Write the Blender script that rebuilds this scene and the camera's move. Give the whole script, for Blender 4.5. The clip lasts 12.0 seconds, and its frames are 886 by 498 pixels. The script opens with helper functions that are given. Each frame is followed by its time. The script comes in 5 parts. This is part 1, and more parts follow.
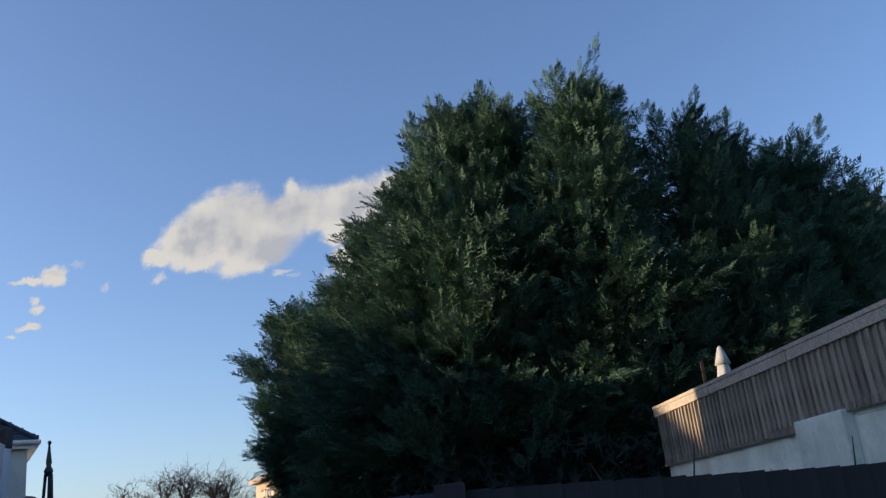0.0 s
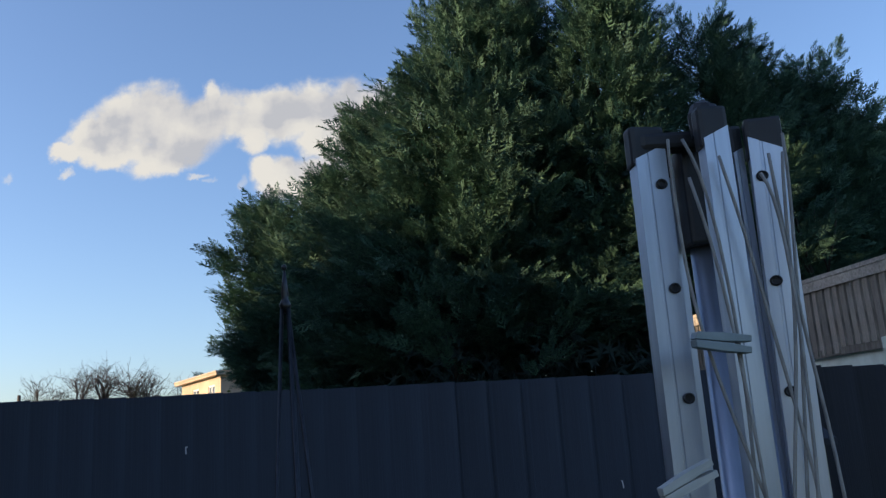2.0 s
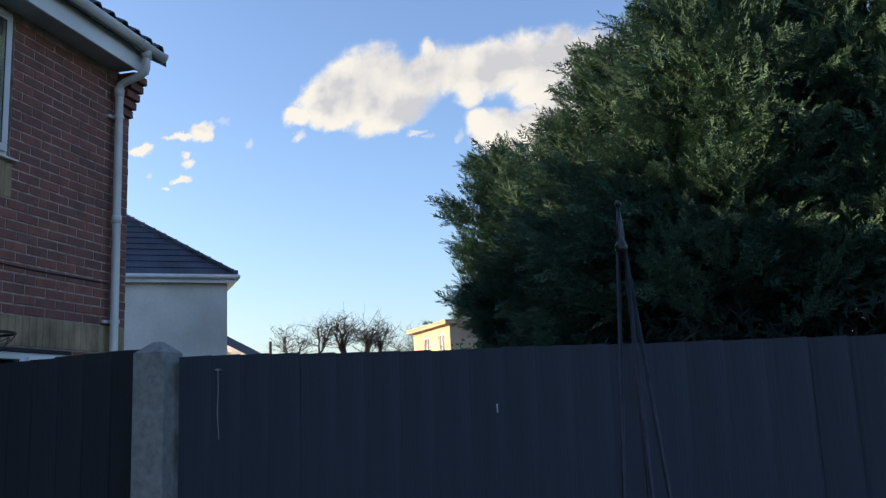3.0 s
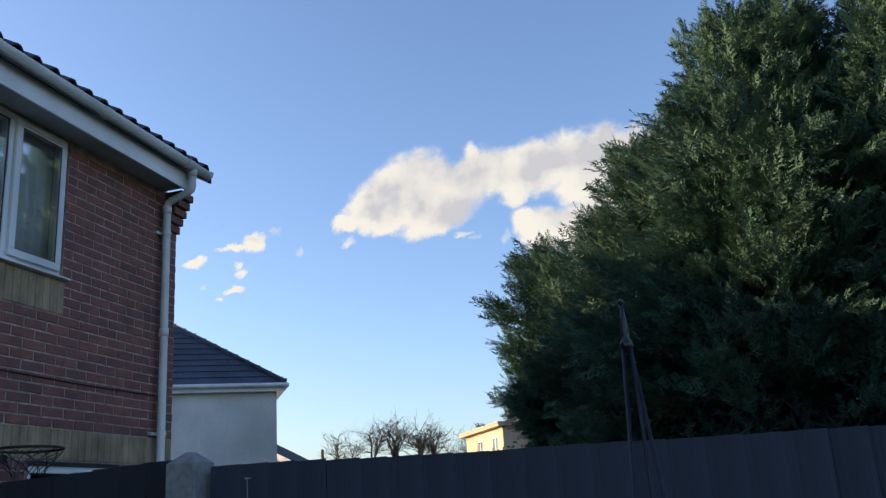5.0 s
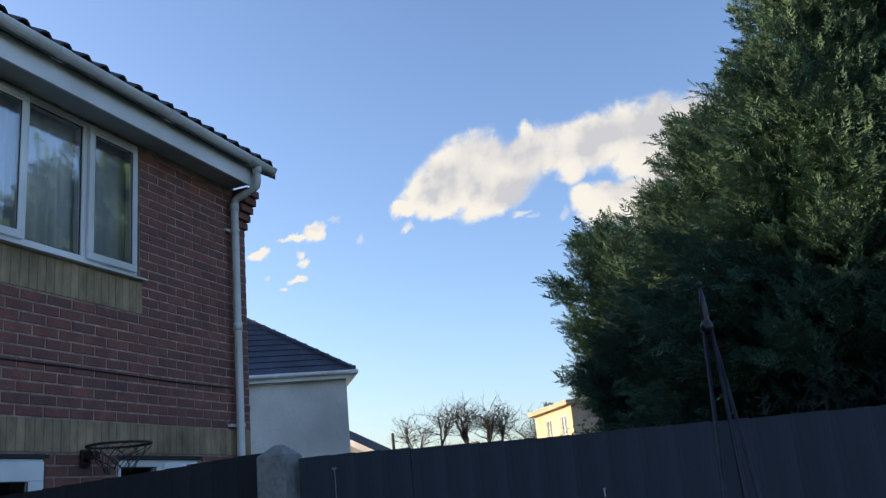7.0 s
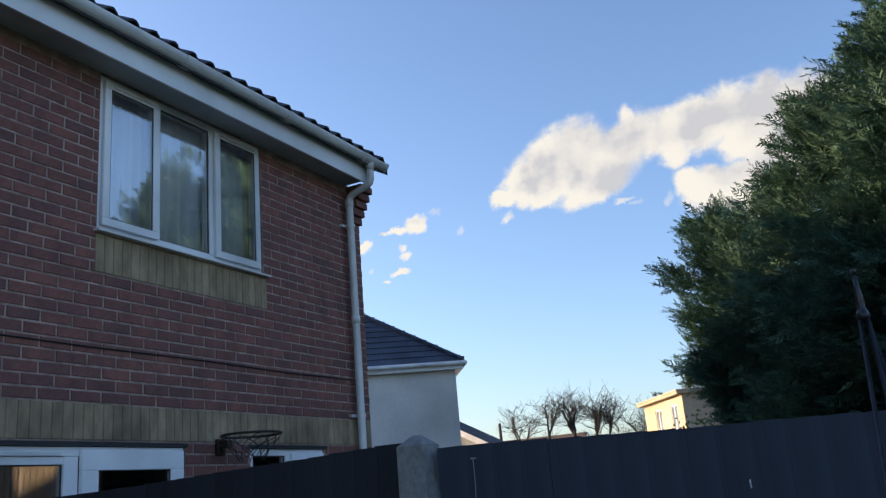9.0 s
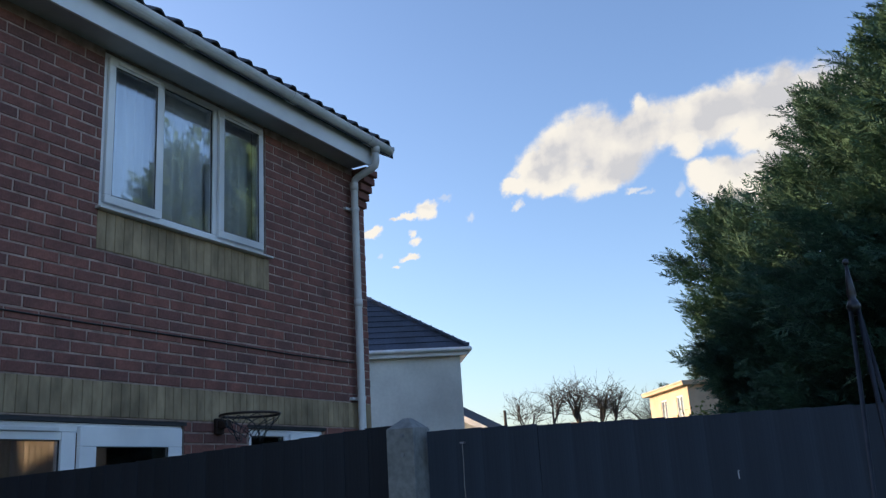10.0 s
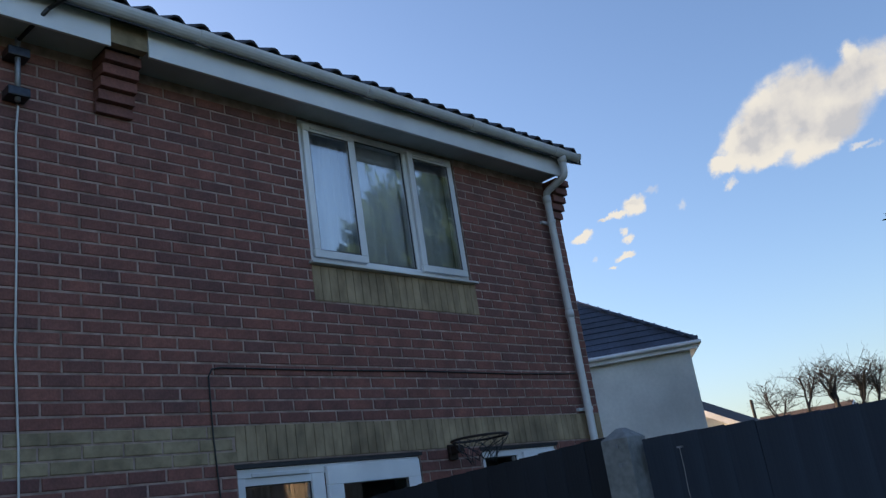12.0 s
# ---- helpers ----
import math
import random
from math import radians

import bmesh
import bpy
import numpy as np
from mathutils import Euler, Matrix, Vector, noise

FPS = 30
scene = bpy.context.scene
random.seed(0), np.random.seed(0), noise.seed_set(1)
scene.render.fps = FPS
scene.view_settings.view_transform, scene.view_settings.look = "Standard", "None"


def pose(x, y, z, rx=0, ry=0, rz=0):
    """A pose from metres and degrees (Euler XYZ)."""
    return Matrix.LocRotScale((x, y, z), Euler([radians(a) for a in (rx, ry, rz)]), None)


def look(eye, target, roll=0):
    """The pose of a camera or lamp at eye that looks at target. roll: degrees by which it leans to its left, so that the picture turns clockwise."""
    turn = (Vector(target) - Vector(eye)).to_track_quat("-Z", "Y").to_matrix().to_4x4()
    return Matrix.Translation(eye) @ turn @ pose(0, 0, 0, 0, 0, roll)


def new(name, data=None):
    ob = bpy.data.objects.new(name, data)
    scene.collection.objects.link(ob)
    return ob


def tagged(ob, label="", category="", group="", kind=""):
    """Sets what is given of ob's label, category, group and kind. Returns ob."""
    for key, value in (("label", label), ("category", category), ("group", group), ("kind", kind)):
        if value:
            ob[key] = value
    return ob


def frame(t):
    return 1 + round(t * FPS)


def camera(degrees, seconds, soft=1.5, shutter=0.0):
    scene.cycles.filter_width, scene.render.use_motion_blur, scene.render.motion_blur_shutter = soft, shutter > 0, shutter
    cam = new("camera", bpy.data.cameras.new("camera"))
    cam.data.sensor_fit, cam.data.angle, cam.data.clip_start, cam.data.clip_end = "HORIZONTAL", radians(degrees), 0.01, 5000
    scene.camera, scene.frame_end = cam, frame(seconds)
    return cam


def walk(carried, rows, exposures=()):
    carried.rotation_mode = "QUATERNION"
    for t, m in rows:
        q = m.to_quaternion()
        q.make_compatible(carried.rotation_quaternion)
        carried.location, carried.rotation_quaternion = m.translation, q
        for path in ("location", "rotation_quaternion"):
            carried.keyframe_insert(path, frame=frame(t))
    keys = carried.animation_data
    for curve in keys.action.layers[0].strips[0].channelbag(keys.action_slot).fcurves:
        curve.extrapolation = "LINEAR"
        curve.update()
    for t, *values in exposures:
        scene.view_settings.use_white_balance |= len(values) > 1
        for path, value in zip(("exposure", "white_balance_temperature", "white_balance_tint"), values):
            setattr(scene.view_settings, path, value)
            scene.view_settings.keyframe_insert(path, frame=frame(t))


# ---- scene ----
cam = camera(54.4, 12.0, soft=1.35)
PATH = [
    (0, (0.047, -0.323, 1.565), (-0.055, 1.572, 2.195), -6.7),
    (0.3, (-0.107, -0.181, 1.528), (0.068, 1.755, 2.001), -7.7),
    (0.5, (-0.255, -0.032, 1.548), (-0.041, 1.893, 2.045), -12.2),
    (0.7, (-0.413, 0.083, 1.565), (-0.337, 1.985, 2.18), -12.6),
    (1, (-0.699, 0.11, 1.55), (-0.823, 1.973, 2.268), -5.2),
    (1.2, (-0.886, 0.2, 1.545), (-0.954, 2.061, 2.274), -2.6),
    (1.5, (-1.13, 0.334, 1.543), (-0.993, 2.223, 2.188), -3.4),
    (1.8, (-1.263, 0.475, 1.553), (-1.131, 2.398, 2.087), -4.1),
    (2, (-1.350, 0.565, 1.577), (-1.282, 2.516, 2.012), -4.0),
    (2.2, (-1.454, 0.638, 1.582), (-1.49, 2.604, 1.949), -2.2),
    (2.5, (-1.608, 0.778, 1.618), (-1.813, 2.741, 1.939), -3.2),
    (3, (-1.673, 0.857, 1.629), (-2.109, 2.777, 1.978), -2.5),
    (5, (-1.556, 0.803, 1.614), (-2.076, 2.644, 2.196), -4.0),
    (5.5, (-1.564, 0.788, 1.619), (-2.131, 2.614, 2.206), -4.1),
    (6, (-1.553, 0.766, 1.623), (-2.207, 2.568, 2.193), -5.5),
    (6.5, (-1.565, 0.755, 1.628), (-2.212, 2.566, 2.178), -5.8),
    (8.5, (-1.635, 0.699, 1.641), (-2.427, 2.445, 2.212), -4.4),
    (9, (-1.659, 0.668, 1.641), (-2.53, 2.381, 2.193), -5.0),
    (9.5, (-1.669, 0.683, 1.634), (-2.541, 2.41, 2.139), -3.8),
    (10, (-1.622, 0.715, 1.632), (-2.519, 2.424, 2.155), -3.6),
    (10.5, (-1.574, 0.749, 1.628), (-2.496, 2.431, 2.193), -4.9),
    (11, (-1.551, 0.735, 1.633), (-2.517, 2.381, 2.231), -5.9),
    (11.5, (-1.528, 0.745, 1.635), (-2.528, 2.366, 2.246), -7.1),
    (12, (-1.505, 0.728, 1.641), (-2.785, 2.143, 2.238), -8.9),
]
walk(cam, [(t, look(eye, target, roll)) for t, eye, target, roll in PATH],
     [(0.0, 0.88, 6180, 19), (0.5, 1.24, 6180, 19), (1.0, 1.18, 6180, 19), (1.5, 0.92, 6200, 19), (2.0, 1.08, 6280, 18), (3.0, 1.34, 6420, 18), (5.0, 1.30, 6430, 18), (11.0, 1.34, 6480, 18), (12.0, 1.17, 6500, 18)])

# ---- sky, sun ----
SUN_AZ, SUN_EL = math.atan2(-0.985, -0.165), radians(13.5)
world = bpy.data.worlds.new("sky")
scene.world = world
world.use_nodes = True
wn = world.node_tree
sky = wn.nodes.new("ShaderNodeTexSky")
sky.sky_type, sky.sun_disc = "NISHITA", False
sky.sun_elevation, sky.sun_rotation = SUN_EL, SUN_AZ
sky.altitude, sky.air_density, sky.dust_density, sky.ozone_density = 20, 1.0, 1.3, 3.0
wn.nodes["Background"].inputs["Strength"].default_value = 0.12
wn.links.new(sky.outputs["Color"], wn.nodes["Background"].inputs["Color"])
sun = new("sun", bpy.data.lights.new("sun", "SUN"))
sun.data.energy, sun.data.angle, sun.data.color = 5.0, radians(0.6), (1.0, 0.70, 0.38)
to_sun = Vector((math.sin(SUN_AZ) * math.cos(SUN_EL), math.cos(SUN_AZ) * math.cos(SUN_EL), math.sin(SUN_EL)))
sun.matrix_world = look(to_sun * 60, (0, 0, 0))


# ---- materials ----
def material(name, rough=0.8, metal=0.0):
    m = bpy.data.materials.new(name)
    m.use_nodes = True
    b = m.node_tree.nodes["Principled BSDF"]
    b.inputs["Roughness"].default_value, b.inputs["Metallic"].default_value = rough, metal
    return m, m.node_tree.nodes, m.node_tree.links, b


def ramp(nodes, links, source, stops):
    r = nodes.new("ShaderNodeValToRGB")
    els = r.color_ramp.elements
    while len(els) < len(stops):
        els.new(0.5)
    for e, (p, c) in zip(els, stops):
        e.position, e.color = p, (*c, 1)
    links.new(source, r.inputs["Fac"])
    return r.outputs["Color"]


def noise_tex(nodes, links, scale, detail=4, stretch=(1, 1, 1), rough=0.55, world_space=False):
    tc = nodes.new("ShaderNodeNewGeometry" if world_space else "ShaderNodeTexCoord")
    mp = nodes.new("ShaderNodeMapping")
    mp.inputs["Scale"].default_value = stretch
    n = nodes.new("ShaderNodeTexNoise")
    n.inputs["Scale"].default_value, n.inputs["Detail"].default_value = scale, detail
    n.inputs["Roughness"].default_value = rough
    links.new(tc.outputs["Position" if world_space else "Object"], mp.inputs["Vector"])
    links.new(mp.outputs["Vector"], n.inputs["Vector"])
    return n.outputs["Fac"]


def mix(nodes, links, fac, a, b, mode="MIX"):
    n = nodes.new("ShaderNodeMix")
    n.data_type, n.blend_type = "RGBA", mode
    for key, v in ((0, fac), (6, a), (7, b)):
        if isinstance(v, (int, float)):
            n.inputs[key].default_value = v
        elif isinstance(v, tuple):
            n.inputs[key].default_value = (*v, 1)
        else:
            links.new(v, n.inputs[key])
    return n.outputs[2]


def bump(nodes, links, bsdf, height, strength=0.3, dist=0.01):
    b = nodes.new("ShaderNodeBump")
    b.inputs["Strength"].default_value, b.inputs["Distance"].default_value = strength, dist
    links.new(height, b.inputs["Height"])
    links.new(b.outputs["Normal"], bsdf.inputs["Normal"])


def surface(name, dark, light, scale=8, rough=0.8, metal=0.0, big=0.7, stretch=(1, 1, 1), relief=0.25, dist=0.005, spread=0.0, world_space=False):
    """A two-scale mottled surface; spread: how much separate pieces differ in brightness."""
    m, nodes, links, b = material(name, rough, metal)
    fine = noise_tex(nodes, links, scale, 6, stretch, world_space=world_space)
    col = ramp(nodes, links, fine, [(0.3, dark), (0.7, light)])
    coarse = ramp(nodes, links, noise_tex(nodes, links, big, 3, world_space=world_space), [(0.35, (0.72, 0.72, 0.72)), (0.65, (1.08, 1.08, 1.08))])
    col = mix(nodes, links, 1.0, col, coarse, "MULTIPLY")
    if spread:
        info, geo = nodes.new("ShaderNodeObjectInfo"), nodes.new("ShaderNodeNewGeometry")
        add = nodes.new("ShaderNodeMath")
        add.operation = "ADD"
        links.new(info.outputs["Random"], add.inputs[0])
        links.new(geo.outputs["Random Per Island"], add.inputs[1])
        fr = nodes.new("ShaderNodeMath")
        fr.operation = "FRACT"
        links.new(add.outputs[0], fr.inputs[0])
        lo, hi = 1 - spread, 1 + spread
        tone = ramp(nodes, links, fr.outputs[0], [(0.0, (lo, lo, lo)), (1.0, (hi, hi, hi))])
        col = mix(nodes, links, 1.0, col, tone, "MULTIPLY")
    links.new(col, b.inputs["Base Color"])
    bump(nodes, links, b, fine, relief, dist)
    return m


def brick_material():
    m, nodes, links, b = material("red brick", 0.9)
    info, geo = nodes.new("ShaderNodeObjectInfo"), nodes.new("ShaderNodeNewGeometry")
    add, fr = nodes.new("ShaderNodeMath"), nodes.new("ShaderNodeMath")
    add.operation, fr.operation = "ADD", "FRACT"
    links.new(info.outputs["Random"], add.inputs[0])
    links.new(geo.outputs["Random Per Island"], add.inputs[1])
    links.new(add.outputs[0], fr.inputs[0])
    tone = ramp(nodes, links, fr.outputs[0], [(0.0, (0.158, 0.074, 0.066)), (0.25, (0.19, 0.081, 0.068)), (0.6, (0.214, 0.088, 0.071)), (0.85, (0.24, 0.096, 0.076)), (1.0, (0.17, 0.082, 0.072))])
    fine = noise_tex(nodes, links, 60, 5)
    col = mix(nodes, links, 1.0, tone, ramp(nodes, links, fine, [(0.3, (0.8, 0.8, 0.8)), (0.7, (1.15, 1.12, 1.1))]), "MULTIPLY")
    blotch = noise_tex(nodes, links, 6, 5, world_space=True)
    col = mix(nodes, links, 1.0, col, ramp(nodes, links, blotch, [(0.3, (0.72, 0.76, 0.8)), (0.7, (1.2, 1.16, 1.14))]), "MULTIPLY")
    links.new(col, b.inputs["Base Color"])
    bump(nodes, links, b, fine, 0.5, 0.004)
    return m


def leaf_material(name, dark, light):
    m, nodes, links, b = material(name, 0.75)
    b.inputs["Specular IOR Level"].default_value = 0.25
    geo = nodes.new("ShaderNodeNewGeometry")
    n = noise_tex(nodes, links, 1.3, 3)
    col = ramp(nodes, links, geo.outputs["Random Per Island"], [(0.0, dark), (1.0, light)])
    col = mix(nodes, links, 1.0, col, ramp(nodes, links, n, [(0.35, (0.75, 0.78, 0.8)), (0.65, (1.2, 1.15, 1.0))]), "MULTIPLY")
    links.new(col, b.inputs["Base Color"])
    tr = nodes.new("ShaderNodeBsdfTranslucent")
    links.new(col, tr.inputs["Color"])
    mx = nodes.new("ShaderNodeMixShader")
    mx.inputs[0].default_value = 0.14
    links.new(b.outputs[0], mx.inputs[1])
    links.new(tr.outputs[0], mx.inputs[2])
    links.new(mx.outputs[0], nodes["Material Output"].inputs["Surface"])
    return m


def glass_material():
    m, nodes, links, b = material("window glass")
    nodes.remove(b)
    clear, gloss, fres, mx = (nodes.new("ShaderNodeBsdfTransparent"), nodes.new("ShaderNodeBsdfGlossy"), nodes.new("ShaderNodeLayerWeight"), nodes.new("ShaderNodeMixShader"))
    clear.inputs["Color"].default_value = (0.96, 0.975, 0.98, 1)
    gloss.inputs["Roughness"].default_value = 0.01
    fres.inputs["Blend"].default_value = 0.5
    sq, gain = nodes.new("ShaderNodeMath"), nodes.new("ShaderNodeMath")
    sq.operation, sq.inputs[1].default_value = "POWER", 1.6
    gain.operation, gain.inputs[1].default_value, gain.inputs[2].default_value = "MULTIPLY_ADD", 0.95, 0.13
    links.new(fres.outputs["Facing"], sq.inputs[0])
    links.new(sq.outputs[0], gain.inputs[0])
    links.new(gain.outputs[0], mx.inputs[0])
    links.new(clear.outputs[0], mx.inputs[1])
    links.new(gloss.outputs[0], mx.inputs[2])
    links.new(mx.outputs[0], nodes["Material Output"].inputs["Surface"])
    return m


M_BRICK = brick_material()
M_BUFF = surface("buff brick", (0.20, 0.15, 0.09), (0.42, 0.325, 0.205), 9, 0.9, big=3, spread=0.10, relief=0.4, world_space=True)
M_BUFF_STAINED = surface("streaked buff brick", (0.19, 0.135, 0.080), (0.43, 0.32, 0.20), 5, 0.9, big=3, stretch=(1, 1.6, 0.6), spread=0.09, world_space=True)
M_MORTAR = surface("mortar", (0.23, 0.16, 0.135), (0.44, 0.32, 0.275), 12, 0.95, big=3)
M_UPVC = surface("white plastic", (0.74, 0.75, 0.77), (0.82, 0.82, 0.83), 5, 0.35, relief=0.03)
M_GUTTER = surface("weathered white plastic", (0.62, 0.62, 0.63), (0.76, 0.76, 0.76), 6, 0.4, relief=0.05)
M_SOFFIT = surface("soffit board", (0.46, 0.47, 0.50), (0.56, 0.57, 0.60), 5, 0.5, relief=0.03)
M_GASKET = surface("black rubber seal", (0.015, 0.015, 0.018), (0.025, 0.025, 0.03), 20, 0.6)
M_TILE = surface("dark concrete roof tile", (0.030, 0.034, 0.045), (0.06, 0.064, 0.078), 22, 0.85, spread=0.2)
M_SLATE = surface("blue grey slate", (0.035, 0.045, 0.07), (0.06, 0.075, 0.11), 14, 0.75, spread=0.15)
M_DARKWOOD = surface("black painted timber", (0.010, 0.013, 0.019), (0.020, 0.025, 0.036), 10, 0.75, stretch=(6, 6, 0.5), spread=0.18, relief=0.4)
# the dark fence timber again, with veiling glare put into a lighter, bluer colour
M_GLAREWOOD = surface("blue black timber lightened for glare", (0.026, 0.036, 0.055), (0.039, 0.052, 0.076), 10, 0.85, stretch=(6, 6, 0.5), spread=0.06, relief=0.2)
M_OLDWOOD = surface("weathered grey brown timber", (0.15, 0.138, 0.118), (0.36, 0.33, 0.285), 9, 0.9, stretch=(5, 5, 0.6), big=2.0, spread=0.28, relief=0.5)
M_CAPWOOD = surface("weathered pale timber", (0.22, 0.208, 0.18), (0.44, 0.41, 0.36), 9, 0.9, stretch=(5, 0.6, 5), spread=0.15, relief=0.5)
M_CONCRETE = surface("grey concrete", (0.19, 0.19, 0.19), (0.31, 0.31, 0.30), 35, 0.92, big=3)
M_RENDER = surface("pale green white render", (0.55, 0.64, 0.59), (0.66, 0.74, 0.69), 18, 0.9, big=1.5)
M_RENDERGREY = surface("cream grey render", (0.72, 0.71, 0.67), (0.80, 0.79, 0.75), 12, 0.9, big=0.4)
M_CREAM = surface("cream painted render", (0.40, 0.325, 0.25), (0.48, 0.39, 0.30), 4, 0.85, big=0.3)
M_CONIFER = leaf_material("conifer foliage", (0.026, 0.069, 0.059), (0.066, 0.146, 0.104))
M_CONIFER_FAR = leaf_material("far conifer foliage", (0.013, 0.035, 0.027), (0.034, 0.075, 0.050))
M_IVY = leaf_material("ivy leaf", (0.04, 0.07, 0.02), (0.13, 0.15, 0.04))
M_BARK = surface("conifer bark", (0.03, 0.024, 0.02), (0.07, 0.056, 0.045), 12, 0.95, stretch=(3, 3, 0.5))
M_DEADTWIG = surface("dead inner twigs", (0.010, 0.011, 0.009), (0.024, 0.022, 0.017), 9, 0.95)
# darker than the foliage: crown shade put into the colour
M_CROWNSHADE = surface("shade coloured crown filling", (0.010, 0.026, 0.026), (0.022, 0.050, 0.046), 9, 0.95)
M_TWIG = surface("bare grey twig", (0.030, 0.027, 0.026), (0.060, 0.055, 0.052), 12, 0.95)
M_PALEBRANCH = surface("pale dead branch", (0.22, 0.20, 0.18), (0.36, 0.33, 0.30), 12, 0.95)
M_ALU = surface("brushed aluminium", (0.48, 0.53, 0.62), (0.62, 0.67, 0.76), 12, 0.38, 0.85, stretch=(8, 8, 0.4), relief=0.05)
M_BLACKPLASTIC = surface("black plastic", (0.012, 0.013, 0.016), (0.022, 0.023, 0.027), 30, 0.5)
M_ROPE = surface("grey washing line", (0.26, 0.25, 0.24), (0.38, 0.37, 0.35), 60, 0.8)
M_PEG = surface("grey green plastic peg", (0.20, 0.25, 0.27), (0.27, 0.33, 0.35), 20, 0.5)
M_IRON = surface("black iron", (0.03, 0.032, 0.038), (0.06, 0.062, 0.07), 30, 0.28, 0.7)
M_HOOP = surface("dark red brown painted steel", (0.03, 0.018, 0.016), (0.05, 0.03, 0.026), 30, 0.5, 0.3)
M_CLOTH = surface("pale grey canvas", (0.24, 0.28, 0.31), (0.40, 0.44, 0.47), 30, 0.9, stretch=(4, 4, 0.5))
M_NET = surface("net curtain", (0.62, 0.64, 0.66), (0.74, 0.76, 0.78), 14, 0.95, stretch=(1, 6, 0.2))
# yellow of the sunlit fence's reflection, put into a sheet's colour
M_GLIMPSE = surface("yellow brown reflection stand-in", (0.09, 0.066, 0.03), (0.16, 0.12, 0.05), 12, 0.95, stretch=(1, 6, 0.2))
# dark grey: the dimness of the rooms is put into the colour
M_ROOM = surface("room wall coloured dim", (0.10, 0.10, 0.10), (0.14, 0.14, 0.135), 3, 0.95)
M_CABLE_W = surface("white cable", (0.6, 0.6, 0.6), (0.7, 0.7, 0.7), 30, 0.5)
M_GALV = surface("galvanised steel", (0.25, 0.26, 0.28), (0.36, 0.37, 0.39), 30, 0.5, 0.7)
M_BOXWHITE = surface("chalky white painted wood", (0.40, 0.41, 0.38), (0.55, 0.55, 0.52), 18, 0.85, stretch=(4, 4, 0.6))
M_GRASS = surface("lawn", (0.03, 0.055, 0.018), (0.075, 0.11, 0.035), 30, 0.95, big=0.3, relief=0.8, dist=0.02)
M_POT = surface("brown roof tile", (0.07, 0.05, 0.042), (0.11, 0.08, 0.065), 14, 0.9, spread=0.1)
M_GLASS = glass_material()


# ---- mesh helpers ----
class Build:
    """Collects vertices and faces of one mesh."""

    def __init__(self):
        self.v, self.f = [], []

    def box(self, x0, x1, y0, y1, z0, z1, m=None):
        n = len(self.v)
        pts = [(x, y, z) for z in (z0, z1) for x, y in ((x0, y0), (x1, y0), (x1, y1), (x0, y1))]
        self.v += [tuple(m @ Vector(p)) for p in pts] if m else pts
        self.f += [tuple(n + i for i in q) for q in ((3, 2, 1, 0), (4, 5, 6, 7), (0, 1, 5, 4), (1, 2, 6, 5), (2, 3, 7, 6), (3, 0, 4, 7))]
        return self

    def tube(self, pts, radius, sides=8, caps=True):
        """A round tube along points; radius a number or one per point."""
        pts = [Vector(p) for p in pts]
        rs = radius if isinstance(radius, (list, tuple)) else [radius] * len(pts)
        n, up = len(self.v), Vector((0, 0, 1))
        side = None
        for i, p in enumerate(pts):
            d = (pts[min(i + 1, len(pts) - 1)] - pts[max(i - 1, 0)]).normalized()
            if side is None:
                side = d.cross(up if abs(d.z) < 0.9 else Vector((1, 0, 0))).normalized()
            side = (side - d * side.dot(d)).normalized()
            other = d.cross(side)
            for k in range(sides):
                a = 2 * math.pi * k / sides
                self.v.append(tuple(p + (side * math.cos(a) + other * math.sin(a)) * rs[i]))
        for i in range(len(pts) - 1):
            for k in range(sides):
                a, b = n + i * sides + k, n + i * sides + (k + 1) % sides
                self.f.append((a, b, b + sides, a + sides))
        if caps:
            self.f.append(tuple(n + k for k in reversed(range(sides))))
            self.f.append(tuple(n + (len(pts) - 1) * sides + k for k in range(sides)))
        return self

    def prism(self, outline, axis_from, axis_to):
        """Extrudes a closed outline (3D points) by the step axis_to - axis_from."""
        n, k = len(self.v), len(outline)
        step = Vector(axis_to) - Vector(axis_from)
        self.v += [tuple(Vector(p)) for p in outline] + [tuple(Vector(p) + step) for p in outline]
        self.f += [tuple(n + i for i in reversed(range(k))), tuple(n + k + i for i in range(k))]
        self.f += [(n + i, n + (i + 1) % k, n + k + (i + 1) % k, n + k + i) for i in range(k)]
        return self

    def mesh(self, name, smooth=False, bevel=0.0):
        me = bpy.data.meshes.new(name)
        me.from_pydata(self.v, [], self.f)
        bm = bmesh.new()
        bm.from_mesh(me)
        bmesh.ops.recalc_face_normals(bm, faces=bm.faces)
        if bevel:
            bmesh.ops.bevel(bm, geom=list(bm.edges), offset=bevel, segments=2, profile=0.6, affect="EDGES", clamp_overlap=True)
        bm.to_mesh(me)
        bm.free()
        if smooth:
            me.polygons.foreach_set("use_smooth", [True] * len(me.polygons))
        return me


def part(name, build, mat, parent=None, label="", smooth=False, bevel=0.0):
    me = build if isinstance(build, bpy.types.Mesh) else build.mesh(name, smooth, bevel)
    if not me.materials:
        me.materials.append(mat)
    ob = new(name, me)
    if parent:
        ob.parent = parent
    return tagged(ob, label)


def thing(name, at, label, category, group="", kind=""):
    ob = new(name)
    ob.location = at
    ob.empty_display_size = 0.2
    return tagged(ob, label, category, group, kind)


